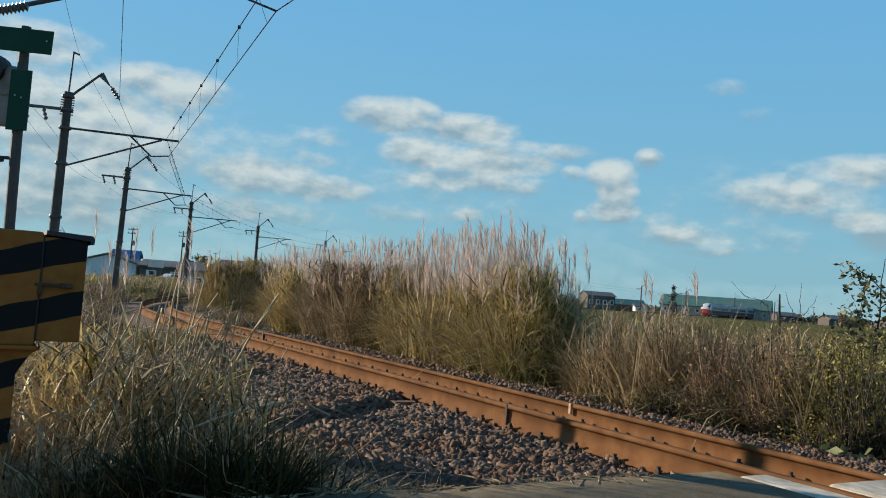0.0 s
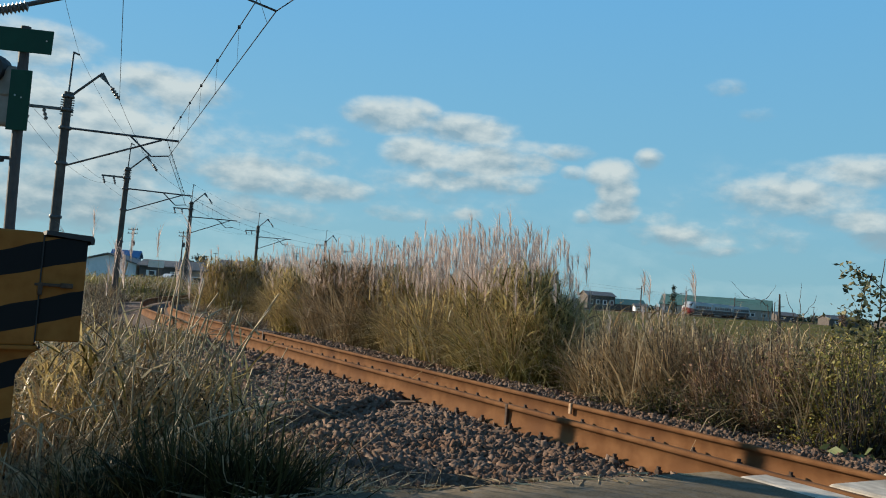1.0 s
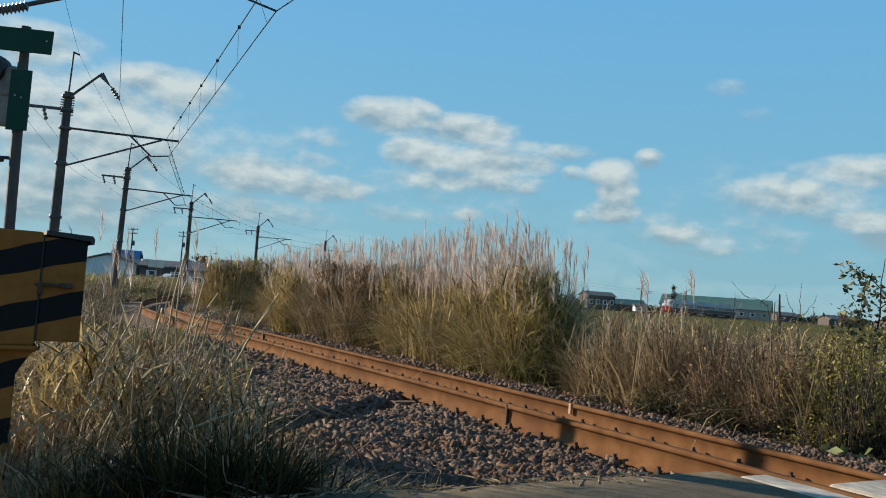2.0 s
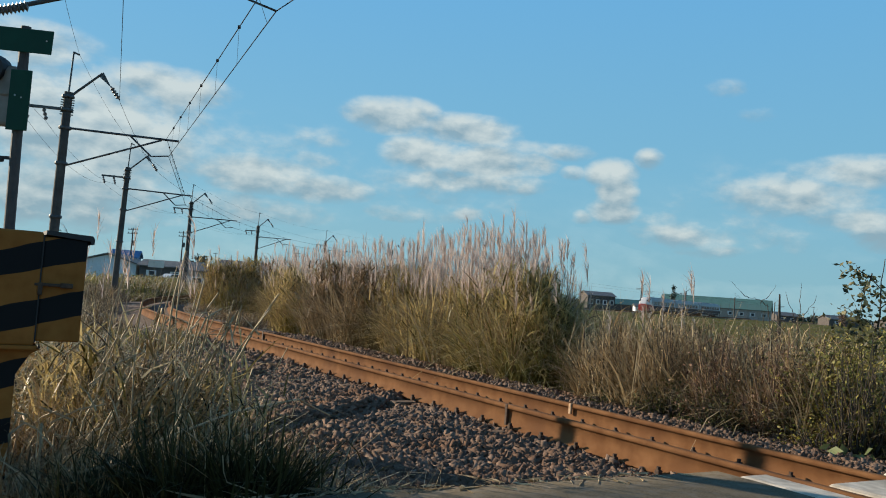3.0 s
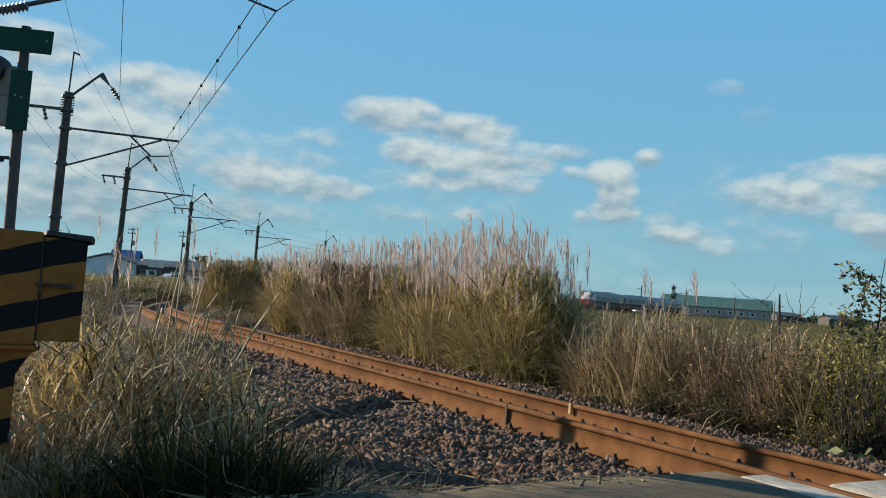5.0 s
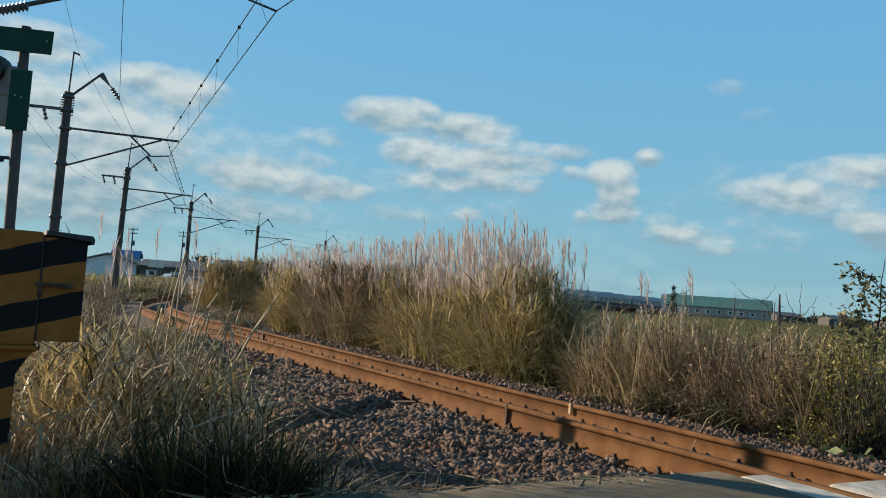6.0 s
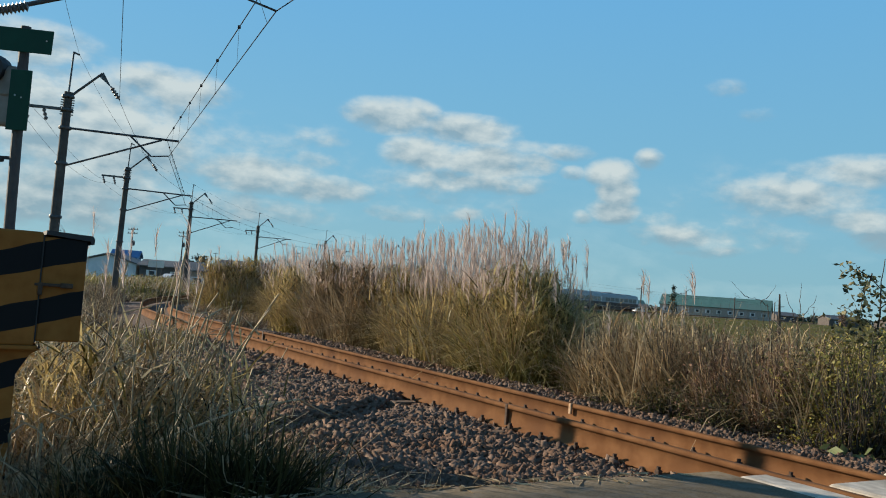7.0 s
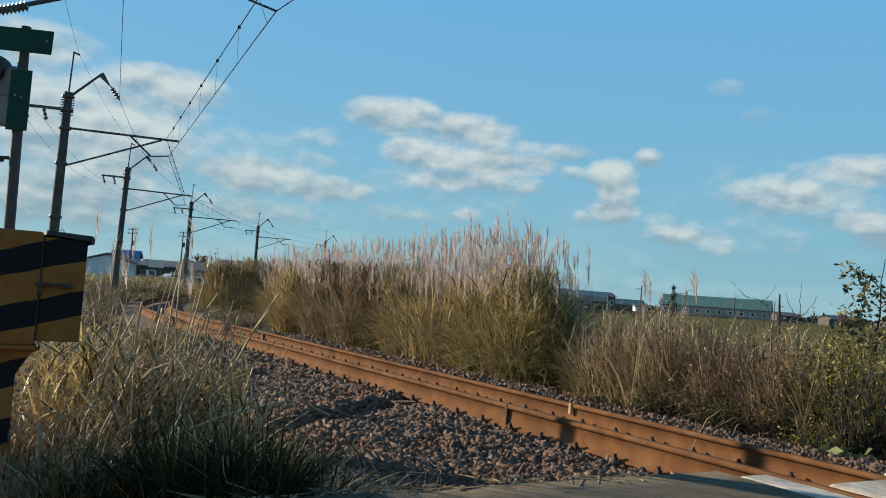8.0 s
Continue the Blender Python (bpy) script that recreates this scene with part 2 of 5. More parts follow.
M = dict(
    soil=mat("soil", (0.06, 0.042, 0.025), (0.16, 0.115, 0.06), 3.0, 0.95, bump=0.6, third=(0.10, 0.10, 0.035)),
    field=mat("field", (0.055, 0.066, 0.008), (0.15, 0.125, 0.024), 0.35, 0.95, bump=0.6, bscale=5, third=(0.12, 0.085, 0.03), spec=0.1),
    asphalt=mat("asphalt", (0.105, 0.084, 0.056), (0.175, 0.145, 0.098), 45, 0.9, bump=0.12, bscale=120, third=(0.17, 0.145, 0.11), spec=0.1),
    concrete=mat("concrete", (0.46, 0.40, 0.32), (0.68, 0.61, 0.50), 9, 0.85, bump=0.3, bscale=70, third=(0.27, 0.225, 0.17)),
    ballast=mat("ballast", (0.095, 0.065, 0.049), (0.245, 0.173, 0.13), 6, 0.9, bump=0.3, bscale=60, island=0.75, third=(0.165, 0.098, 0.064), spec=0.15),
    ballast_bed=mat("ballast_bed", (0.08, 0.052, 0.037), (0.18, 0.12, 0.085), 22, 0.95, bump=1.0, bscale=30),
    rust=mat("rust", (0.155, 0.070, 0.029), (0.235, 0.115, 0.051), 5, 0.9, bump=0.2, bscale=90, third=(0.135, 0.062, 0.029), spec=0.1),
    mark=mat("mark", (0.45, 0.26, 0.13), (0.60, 0.42, 0.27), 20, 0.8),
    iron=mat("iron", (0.045, 0.028, 0.02), (0.11, 0.065, 0.04), 20, 0.8, 0.2),
    sleeper=mat("sleeper", (0.10, 0.065, 0.04), (0.2, 0.13, 0.08), 8, 0.9, bump=0.3),
    pole=mat("pole", (0.055, 0.048, 0.042), (0.115, 0.10, 0.085), 3.5, 0.85, bump=0.2, bscale=40, third=(0.06, 0.05, 0.045)),
    steel=mat("steel", (0.07, 0.072, 0.075), (0.13, 0.13, 0.13), 9, 0.55, 0.5),
    porcelain=mat("porcelain", (0.13, 0.125, 0.12), (0.2, 0.19, 0.18), 8, 0.5, spec=0.3),
    wire=mat("wire", (0.012, 0.013, 0.015), (0.022, 0.022, 0.024), 8, 0.8, spec=0.1),
    sign_green=mat("sign_green", (0.004, 0.052, 0.031), (0.006, 0.066, 0.04), 5, 0.6, third=(0.005, 0.046, 0.03), spec=0.25),
    post=mat("post", (0.05, 0.045, 0.045), (0.085, 0.075, 0.07), 6, 0.7, bump=0.1),
    signal=mat("signal", (0.19, 0.175, 0.15), (0.26, 0.24, 0.21), 5, 0.6),
    black=mat("black", (0.014, 0.014, 0.016), (0.028, 0.027, 0.028), 8, 0.6),
    leaf=mat("leaf", (0.08, 0.064, 0.016), (0.76, 0.57, 0.25), 1.2, 0.45, island=0.8, third=(0.37, 0.29, 0.06), through_light=0.3, spec=0.25),
    leaf_brown=mat("leaf_brown", (0.09, 0.058, 0.028), (0.62, 0.43, 0.225), 1.2, 0.5, island=0.8, third=(0.26, 0.17, 0.08), through_light=0.25, spec=0.25),
    # leaf at little over half strength, with shade put into the colour
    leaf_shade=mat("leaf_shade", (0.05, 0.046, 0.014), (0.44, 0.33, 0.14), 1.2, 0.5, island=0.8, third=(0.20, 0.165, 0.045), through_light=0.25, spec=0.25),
    leaf_gold=mat("leaf_gold", (0.085, 0.07, 0.014), (0.80, 0.62, 0.29), 1.2, 0.45, island=0.85, third=(0.33, 0.265, 0.06), through_light=0.35, spec=0.25),
    leaf_green=mat("leaf_green", (0.07, 0.07, 0.016), (0.74, 0.60, 0.28), 1.2, 0.5, island=0.85, third=(0.24, 0.22, 0.05), through_light=0.3, spec=0.3),
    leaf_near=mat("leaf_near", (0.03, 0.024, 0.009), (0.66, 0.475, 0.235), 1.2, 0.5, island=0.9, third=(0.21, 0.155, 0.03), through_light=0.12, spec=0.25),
    leaf_ochre=mat("leaf_ochre", (0.05, 0.036, 0.010), (0.55, 0.34, 0.08), 1.2, 0.5, island=0.9, third=(0.21, 0.11, 0.03), through_light=0.2, spec=0.2),
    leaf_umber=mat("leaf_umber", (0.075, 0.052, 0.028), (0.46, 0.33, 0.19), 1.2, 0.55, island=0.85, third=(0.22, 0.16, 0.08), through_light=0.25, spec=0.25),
    plume_stem=mat("plume_stem", (0.16, 0.095, 0.06), (0.46, 0.33, 0.22), 2, 0.6, island=0.85, through_light=0.1, spec=0.2),
    straw=mat("straw", (0.22, 0.15, 0.075), (0.62, 0.50, 0.32), 2, 0.6, island=0.85, through_light=0.2, spec=0.25),
    plume=mat("plume", (0.42, 0.31, 0.26), (0.84, 0.73, 0.66), 3, 0.9, island=0.85, through_light=0.5),
    weed=mat("weed", (0.05, 0.038, 0.02), (0.76, 0.57, 0.32), 2, 0.55, island=0.85, third=(0.145, 0.145, 0.055), through_light=0.2, spec=0.2),
    green=mat("green", (0.022, 0.028, 0.009), (0.11, 0.105, 0.033), 2, 0.7, island=0.8, through_light=0.2, spec=0.2),
    vine=mat("vine", (0.075, 0.08, 0.02), (0.50, 0.43, 0.12), 3, 0.6, island=0.85, third=(0.17, 0.125, 0.05), through_light=0.3),
    maroon=mat("maroon", (0.045, 0.025, 0.018), (0.32, 0.19, 0.12), 3, 0.6, island=0.85, through_light=0.2, spec=0.25),
    vine_bright=mat("vine_bright", (0.07, 0.075, 0.014), (0.42, 0.37, 0.07), 3, 0.5, island=0.9, third=(0.16, 0.14, 0.03), through_light=0.35, spec=0.25),
    broad_leaf=mat("broad_leaf", (0.11, 0.14, 0.055), (0.24, 0.27, 0.12), 6, 0.55, island=0.7, through_light=0.2, spec=0.3),
    vine_dark=mat("vine_dark", (0.03, 0.035, 0.012), (0.24, 0.22, 0.10), 3, 0.5, island=0.85, through_light=0.2),
    # green grass darkened: the barrier machine's shade is put into the colour
    shaded_grass=mat("shaded_grass", (0.016, 0.017, 0.006), (0.088, 0.077, 0.027), 2, 0.7, island=0.8, through_light=0.15, spec=0.2),
    twig=mat("twig", (0.04, 0.03, 0.022), (0.10, 0.075, 0.052), 6, 0.85),
    redtwig=mat("redtwig", (0.07, 0.040, 0.028), (0.29, 0.195, 0.125), 6, 0.8, island=0.7),
    wall_white=mat("wall_white", (0.70, 0.71, 0.71), (0.78, 0.78, 0.77), 2, 0.8, third=(0.62, 0.62, 0.61)),
    wall_grey=mat("wall_grey", (0.30, 0.27, 0.24), (0.38, 0.35, 0.31), 2, 0.85, third=(0.32, 0.28, 0.24)),
    wall_dark=mat("wall_dark", (0.08, 0.07, 0.065), (0.13, 0.11, 0.10), 2, 0.85),
    roof_green=mat("roof_green", (0.075, 0.18, 0.165), (0.105, 0.225, 0.205), 0.6, 0.8, third=(0.10, 0.19, 0.18), spec=0.2),
    roof_grey=mat("roof_grey", (0.12, 0.12, 0.12), (0.18, 0.18, 0.175), 1, 0.7),
    roof_blue=mat("roof_blue", (0.02, 0.12, 0.30), (0.03, 0.17, 0.38), 1, 0.5),
    glass=mat("glass", (0.03, 0.04, 0.05), (0.05, 0.06, 0.07), 2, 0.12),
    car_white=mat("car_white", (0.72, 0.72, 0.72), (0.78, 0.78, 0.78), 3, 0.3),
    tyre=mat("tyre", (0.02, 0.02, 0.02), (0.03, 0.03, 0.03), 9, 0.9),
    train_red=mat("train_red", (0.42, 0.035, 0.03), (0.48, 0.05, 0.04), 3, 0.35),
    train_white=mat("train_white", (0.62, 0.62, 0.62), (0.70, 0.70, 0.70), 3, 0.35),
    train_grey=mat("train_grey", (0.24, 0.245, 0.255), (0.30, 0.305, 0.315), 3, 0.4, third=(0.22, 0.225, 0.235)),
    train_dark=mat("train_dark", (0.05, 0.03, 0.028), (0.085, 0.05, 0.045), 4, 0.7),
    far_wood=mat("far_wood", (0.025, 0.04, 0.03), (0.06, 0.075, 0.045), 0.5, 0.95),
    # the haze of distance is put into this blue-grey
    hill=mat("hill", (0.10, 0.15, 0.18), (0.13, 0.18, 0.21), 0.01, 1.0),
    marker=mat("marker", (0.55, 0.55, 0.52), (0.65, 0.64, 0.6), 5, 0.7),
)

# ---- building blocks ----


def part(name, bm, material, parent, label=""):
    me = bpy.data.meshes.new(name)
    bmesh.ops.recalc_face_normals(bm, faces=bm.faces)
    bm.to_mesh(me)
    bm.free()
    me.materials.append(M[material])
    ob = new(name, me)
    if parent:
        ob.parent = parent
    return tagged(ob, label=label)


def base(name, m, label, category, group="", kind=""):
    ob = new(name)
    ob.matrix_basis = m
    ob.empty_display_size = 0.2
    return tagged(ob, label, category, group, kind)


def box(bm, c, size, rot=None, bevel=0.0):
    m = Matrix.Translation(c) @ (rot.to_4x4() if rot else Matrix.Identity(4)) @ Matrix.Diagonal((*size, 1))
    r = bmesh.ops.create_cube(bm, size=1.0, matrix=m)
    if bevel:
        es = list({e for v in r["verts"] for e in v.link_edges})
        bmesh.ops.bevel(bm, geom=es, offset=bevel, segments=2, affect="EDGES", profile=0.5)
    return bm


def rod(bm, a, b, r1, r2=None, seg=8):
    a, b = Vector(a), Vector(b)
    r2 = r1 if r2 is None else r2
    m = Matrix.Translation((a + b) / 2) @ (b - a).to_track_quat("Z", "Y").to_matrix().to_4x4()
    bmesh.ops.create_cone(bm, cap_ends=True, segments=seg, radius1=r1, radius2=r2, depth=(b - a).length, matrix=m)
    return bm


def lathe(bm, a, b, radii, seg=10):
    """Rings of the given radii spread evenly from a to b."""
    a, b = Vector(a), Vector(b)
    q = (b - a).to_track_quat("Z", "Y")
    rings = []
    for i, r in enumerate(radii):
        c = a.lerp(b, i / (len(radii) - 1))
        rings.append([bm.verts.new(c + q @ Vector((r * math.cos(t), r * math.sin(t), 0))) for t in (2 * math.pi * k / seg for k in range(seg))])
    for p, n in zip(rings, rings[1:]):
        for k in range(seg):
            bm.faces.new((p[k], p[(k + 1) % seg], n[(k + 1) % seg], n[k]))
    bm.faces.new(rings[0][::-1])
    bm.faces.new(rings[-1])
    return bm


def prism(bm, outline, a, b):
    """An outline in the x-z plane drawn out along y from a to b."""
    f = [bm.verts.new((x, a, z)) for x, z in outline]
    g = [bm.verts.new((x, b, z)) for x, z in outline]
    n = len(f)
    for i in range(n):
        bm.faces.new((f[i], f[(i + 1) % n], g[(i + 1) % n], g[i]))
    bm.faces.new(f[::-1])
    bm.faces.new(g)
    return bm


def raw_mesh(name, verts, faces, material, parent=None, smooth=False):
    """A mesh from numpy arrays: verts (n, 3), faces (m, k)."""
    me = bpy.data.meshes.new(name)
    verts, faces = np.asarray(verts, dtype=np.float32), np.asarray(faces, dtype=np.int32)
    k = faces.shape[1]
    me.vertices.add(len(verts))
    me.vertices.foreach_set("co", verts.ravel())
    me.loops.add(faces.size)
    me.loops.foreach_set("vertex_index", faces.ravel())
    me.polygons.add(len(faces))
    me.polygons.foreach_set("loop_start", np.arange(len(faces), dtype=np.int32) * k)
    me.update(calc_edges=True)
    if smooth:
        me.polygons.foreach_set("use_smooth", np.ones(len(faces), dtype=bool))
    me.materials.append(M[material])
    ob = new(name, me)
    if parent:
        ob.parent = parent
    return ob


def tube(name, points, radius, material, parent=None, seg=5):
    """A wire along points."""
    pts = [Vector(p) for p in points]
    vs, fs = [], []
    for i, p in enumerate(pts):
        q = (pts[min(i + 1, len(pts) - 1)] - pts[max(i - 1, 0)]).to_track_quat("Z", "Y")
        for k in range(seg):
            t = 2 * math.pi * k / seg
            vs.append(p + q @ Vector((radius * math.cos(t), radius * math.sin(t), 0)))
        if i:
            o = (i - 1) * seg
            fs += [(o + k, o + (k + 1) % seg, o + seg + (k + 1) % seg, o + seg + k) for k in range(seg)]
    return raw_mesh(name, [tuple(v) for v in vs], fs, material, parent)


def blades(rng, roots, height, width, lean, bend, segs=4, wind=(0.0, 0.0), az=None):
    """Tapered curved strips from roots (n, 3): verts and quads. height, width, lean: arrays or numbers; bend curls the tip over."""
    n = len(roots)
    az = rng.uniform(0, 2 * np.pi, n) if az is None else az
    height = np.broadcast_to(height, n)[:, None]
    width = np.broadcast_to(width, n)
    lean = np.broadcast_to(lean, n)[:, None]
    bend = np.broadcast_to(bend, n)[:, None]
    t = np.linspace(0, 1, segs + 1)[None, :]
    out = height * (lean * t + bend * t ** 2.4)
    up = height * (t * (1 - 0.25 * np.minimum(lean, 1.5)) - 0.55 * bend * t ** 3)
    cx = roots[:, 0:1] + out * np.cos(az)[:, None] + wind[0] * height * t ** 2
    cy = roots[:, 1:2] + out * np.sin(az)[:, None] + wind[1] * height * t ** 2
    cz = roots[:, 2:3] + up
    wa = az + np.pi / 2 + rng.uniform(-0.9, 0.9, n)
    w = width[:, None] * np.clip(1.15 - t ** 1.7 * 1.1, 0.06, 1) * 0.5
    dx, dy = np.cos(wa)[:, None] * w, np.sin(wa)[:, None] * w
    a = np.stack((cx - dx, cy - dy, cz), -1)
    b = np.stack((cx + dx, cy + dy, cz), -1)
    verts = np.stack((a, b), 2).reshape(-1, 3)
    o = (np.arange(n) * (segs + 1) * 2)[:, None] + np.arange(segs)[None, :] * 2
    faces = np.stack((o, o + 1, o + 3, o + 2), -1).reshape(-1, 4)
    tips = np.stack((cx[:, -1], cy[:, -1], cz[:, -1]), -1)
    return verts, faces, tips


def join_strips(chunks):
    vs, fs, o = [], [], 0
    for v, f in chunks:
        vs.append(v)
        fs.append(f + o)
        o += len(v)
    return np.concatenate(vs), np.concatenate(fs)


def disc(rng, n, cx, cy, rx, ry, turn=0.0):
    r, a = np.sqrt(rng.uniform(0, 1, n)), rng.uniform(0, 2 * np.pi, n)
    x, y = rx * r * np.cos(a), ry * r * np.sin(a)
    c, s = math.cos(turn), math.sin(turn)
    return np.stack((cx + c * x - s * y, cy + s * x + c * y), -1)


# ---- the line of the track ----
HEAD = radians(-30.3)
D = Vector((math.sin(HEAD), math.cos(HEAD), 0))
NRM = Vector((math.cos(HEAD), -math.sin(HEAD), 0))
MID = 6.74


def at(s, n, z=0.0):
    """A point by metres along the straight track and metres across from the camera."""
    p = D * s + NRM * n
    return Vector((p.x, p.y, z))


def smooth_line(knots, step=1.0):
    """A Catmull-Rom line through the knots, evenly stepped."""
    out = []
    for i in range(1, len(knots) - 2):
        p0, p1, p2, p3 = (Vector(k) for k in knots[i - 1:i + 3])
        for k in range(40):
            t = k / 40
            out.append(0.5 * ((2 * p1) + (p2 - p0) * t + (2 * p0 - 5 * p1 + 4 * p2 - p3) * t * t + (3 * p1 - p0 - 3 * p2 + p3) * t ** 3))
    even, acc = [out[0]], 0.0
    for a, b in zip(out, out[1:]):
        acc += (b - a).length
        if acc >= step:
            even.append(b)
            acc = 0.0
    return even


FAR_KNOTS = [(-8.0, 27.0), (-11.6, 35.0), (-14.8, 47.0), (-16.6, 66.0), (-16.0, 89.0), (-12.0, 109.0), (-4.5, 124.0), (9.0, 150.0),
             (36.0, 195.0), (51.0, 214.0), (78.0, 251.0), (110.0, 295.0), (150.0, 350.0), (200.0, 420.0), (260.0, 500.0)]
start = [tuple(at(s, MID).xy) for s in (-45, -30, -15, 0, 12, 20)]
LINE = smooth_line([(*k, 0.0) for k in start + FAR_KNOTS], 0.5)


def offset_line(n, z, every=1, upto=None):
    pts = []
    src = LINE[:upto:every]
    for i, p in enumerate(src):
        d = (src[min(i + 1, len(src) - 1)] - src[max(i - 1, 0)]).normalized()
        pts.append(Vector((p.x + d.y * n, p.y - d.x * n, z)))
    return pts


# ---- ground, road, ballast ----


def ribbon(name, rows, material, label, category):
    """A sheet from rows of points."""
    vs = [tuple(p) for r in rows for p in r]
    w = len(rows[0])
    fs = [(i * w + k, i * w + k + 1, (i + 1) * w + k + 1, (i + 1) * w + k) for i in range(len(rows) - 1) for k in range(w - 1)]
    ob = raw_mesh(name, vs, fs, material, smooth=True)
    return tagged(ob, label, category, kind="structure")


def ground():
    xs = np.unique(np.concatenate((np.linspace(-4000, -300, 12), np.linspace(-300, 300, 61), np.linspace(300, 4000, 12))))
    rows = [[(x, y, -0.75 + min(0.95, max(0.0, (y - 40) * 0.006)) + 0.05 * noise.noise((x * 0.03, y * 0.03, 0))) for x in xs]
            for y in np.unique(np.concatenate((np.linspace(-4000, -100, 8), np.linspace(-100, 400, 51), np.linspace(400, 4500, 12))))]
    ribbon("ground", rows, "field", "mown rice field of yellow-green stubble reaching the horizon", "field")


def verge():
    """Earth shoulders on which the track bed lies."""
    prof = ((-16, -0.9), (-7.5, -0.62), (-4.3, -0.68), (-1.5, -0.52), (1.5, -0.52), (3.4, -0.68), (6.5, -0.62), (11, -0.9))
    cols = [offset_line(n, z, 4, 1500) for n, z in prof]
    rows = [[Vector((c[i].x, c[i].y, c[i].z + 0.05 * noise.noise(c[i] * 0.7) + 0.55 * min(1.0, max(0.0, (c[i].y - 60) / 120)))) for c in cols] for i in range(len(cols[0]))]
    ribbon("verge", rows, "soil", "low embankment of dark earth and litter under the track", "ground")


def road():
    rows = []
    for n in [-14 + i * 0.8 for i in range(24)] + [4.9, 5.3, 5.70]:
        rows.append([at(s, n) + Vector((0, 0, (-0.004 if s > 4.7 else 0.0) - 0.5 * (s > 5.08))) for s in (-9, -3, 2, 4.6, 4.95 + 0.05 * noise.noise((n * 1.3, 0, 0)), 5.15)])
    ribbon("road", rows, "asphalt", "worn grey asphalt of the level crossing road", "road")
    rows = [[at(s, n, -0.01) for s in (-9, 0, 4.6)] for n in (7.9, 9, 12, 16, 22)]
    ribbon("road", rows, "asphalt", "worn grey asphalt beyond the crossing", "road")


def ballast():
    """Broken stone, piece by piece, denser where it lies close."""
    cols = [offset_line(n, z, 2, 760) for n, z in ((-4.3, -0.66), (-3.2, -0.47), (-0.95, -0.41), (-0.6, -0.37), (0, -0.36), (0.5, -0.36), (0.85, -0.27), (1.7, -0.22), (2.7, -0.3), (3.6, -0.62))]
    rows = [[p + Vector((0, 0, 0.55 * min(1.0, max(0.0, (p.y - 60) / 120)))) for p in r] for r in zip(*cols) if (r[3] - at(0, MID)).dot(D) > 4.9]
    ribbon("ballast_bed", rows, "ballast_bed", "compacted bed of dark railway ballast", "ballast")
    rng = np.random.default_rng(5)
    corners = np.array([(x, y, z) for z in (-1, 1) for y in (-1, 1) for x in (-1, 1)], dtype=float)
    tris = np.array([(0, 2, 3, 1), (4, 5, 7, 6), (0, 1, 5, 4), (2, 6, 7, 3), (0, 4, 6, 2), (1, 3, 7, 5)])
    shapes = [corners * (0.74 + rng.uniform(-0.55, 0.45, (8, 3))) for _ in range(40)]
    prof_n = np.array([-4.6, -4.3, -3.2, -0.85, -0.6, 0.5, 0.85, 1.7, 2.7, 3.6])
    prof_z = np.array([-0.68, -0.60, -0.41, -0.345, -0.335, -0.335, -0.24, -0.19, -0.27, -0.58])
    vs, fs, o = [], [], 0

    def furrow(p):
        """Furrows across the shoulder, with a ridge added on the sun's side for shade."""
        dz = 0.035 * noise.noise((p.x * 1.1, p.y * 1.1, 4.0))
        for a, b, depth in ((Vector((-1.75, 9.9, 0)), Vector((-0.32, 12.9, 0)), 1.0), (Vector((-3.9, 12.4, 0)), Vector((-2.9, 15.2, 0)), 0.9)):
            d = b - a
            t = (p - a).dot(d) / d.length_squared
            if -0.1 < t < 1.0:
                off = (p - a).cross(d).z / d.length
                dz += depth * (0.065 * math.exp(-((off + 0.22) / 0.17) ** 2) - 0.12 * math.exp(-((off - 0.08) / 0.15) ** 2))
        return dz

    def strew(count, s0, s1, n0, n1, size):
        nonlocal o
        for _ in range(count):
            s = s0 + (s1 - s0) * rng.uniform() ** 1.35
            n = rng.uniform(n0, n1)
            j = int(s + s + 90)
            d = (LINE[j + 1] - LINE[j - 1]).normalized()
            p = LINE[j] + d * rng.uniform(-0.3, 0.3) + Vector((d.y, -d.x, 0)) * n if s > 24 else at(s, MID + n)
            r = size * rng.uniform(0.6, 1.45)
            q = Euler((rng.normal(0, 0.6), rng.normal(0, 0.6), rng.uniform(0, 6.3))).to_matrix()
            sc = np.array((1.3, 0.88, 0.50)) * r
            v = (shapes[rng.integers(40)] * sc) @ np.array(q).T
            z = np.interp(n, prof_n, prof_z) + rng.uniform(-0.4, 0.6) * r + furrow(p) + 0.55 * min(1.0, max(0.0, (p.y - 60) / 120))
            vs.append(v + np.array((p.x, p.y, z)))
            fs.append(tris + o)
            o += len(v)

    strew(36000, 5.0, 17, -4.5, -0.6, 0.045)
    strew(9000, 15, 27, -4.3, -0.6, 0.058)
    strew(15000, 5.0, 26, 0.6, 3.0, 0.034)
    strew(1500, 4.6, 26, -0.5, 0.5, 0.04)
    strew(9000, 25, 60, -4.2, -0.6, 0.08)
    strew(5000, 25, 60, 0.6, 2.8, 0.075)
    strew(9000, 40, 110, -4.3, -0.6, 0.11)
    strew(7000, 40, 110, -0.5, 3.2, 0.10)
    ob = raw_mesh("ballast_stones", np.concatenate(vs), np.concatenate(fs), "ballast")
    tagged(ob, "brown and grey broken stone ballast beside the rails", "ballast", kind="stuff")


RAIL = [(-0.07, -0.285), (0.07, -0.285), (0.07, -0.268), (0.014, -0.23), (0.005, -0.056), (0.045, -0.049), (0.042, -0.008), (0.032, 0.0),
        (-0.032, 0.0), (-0.042, -0.008), (-0.045, -0.049), (-0.005, -0.056), (-0.014, -0.23), (-0.07, -0.268)]


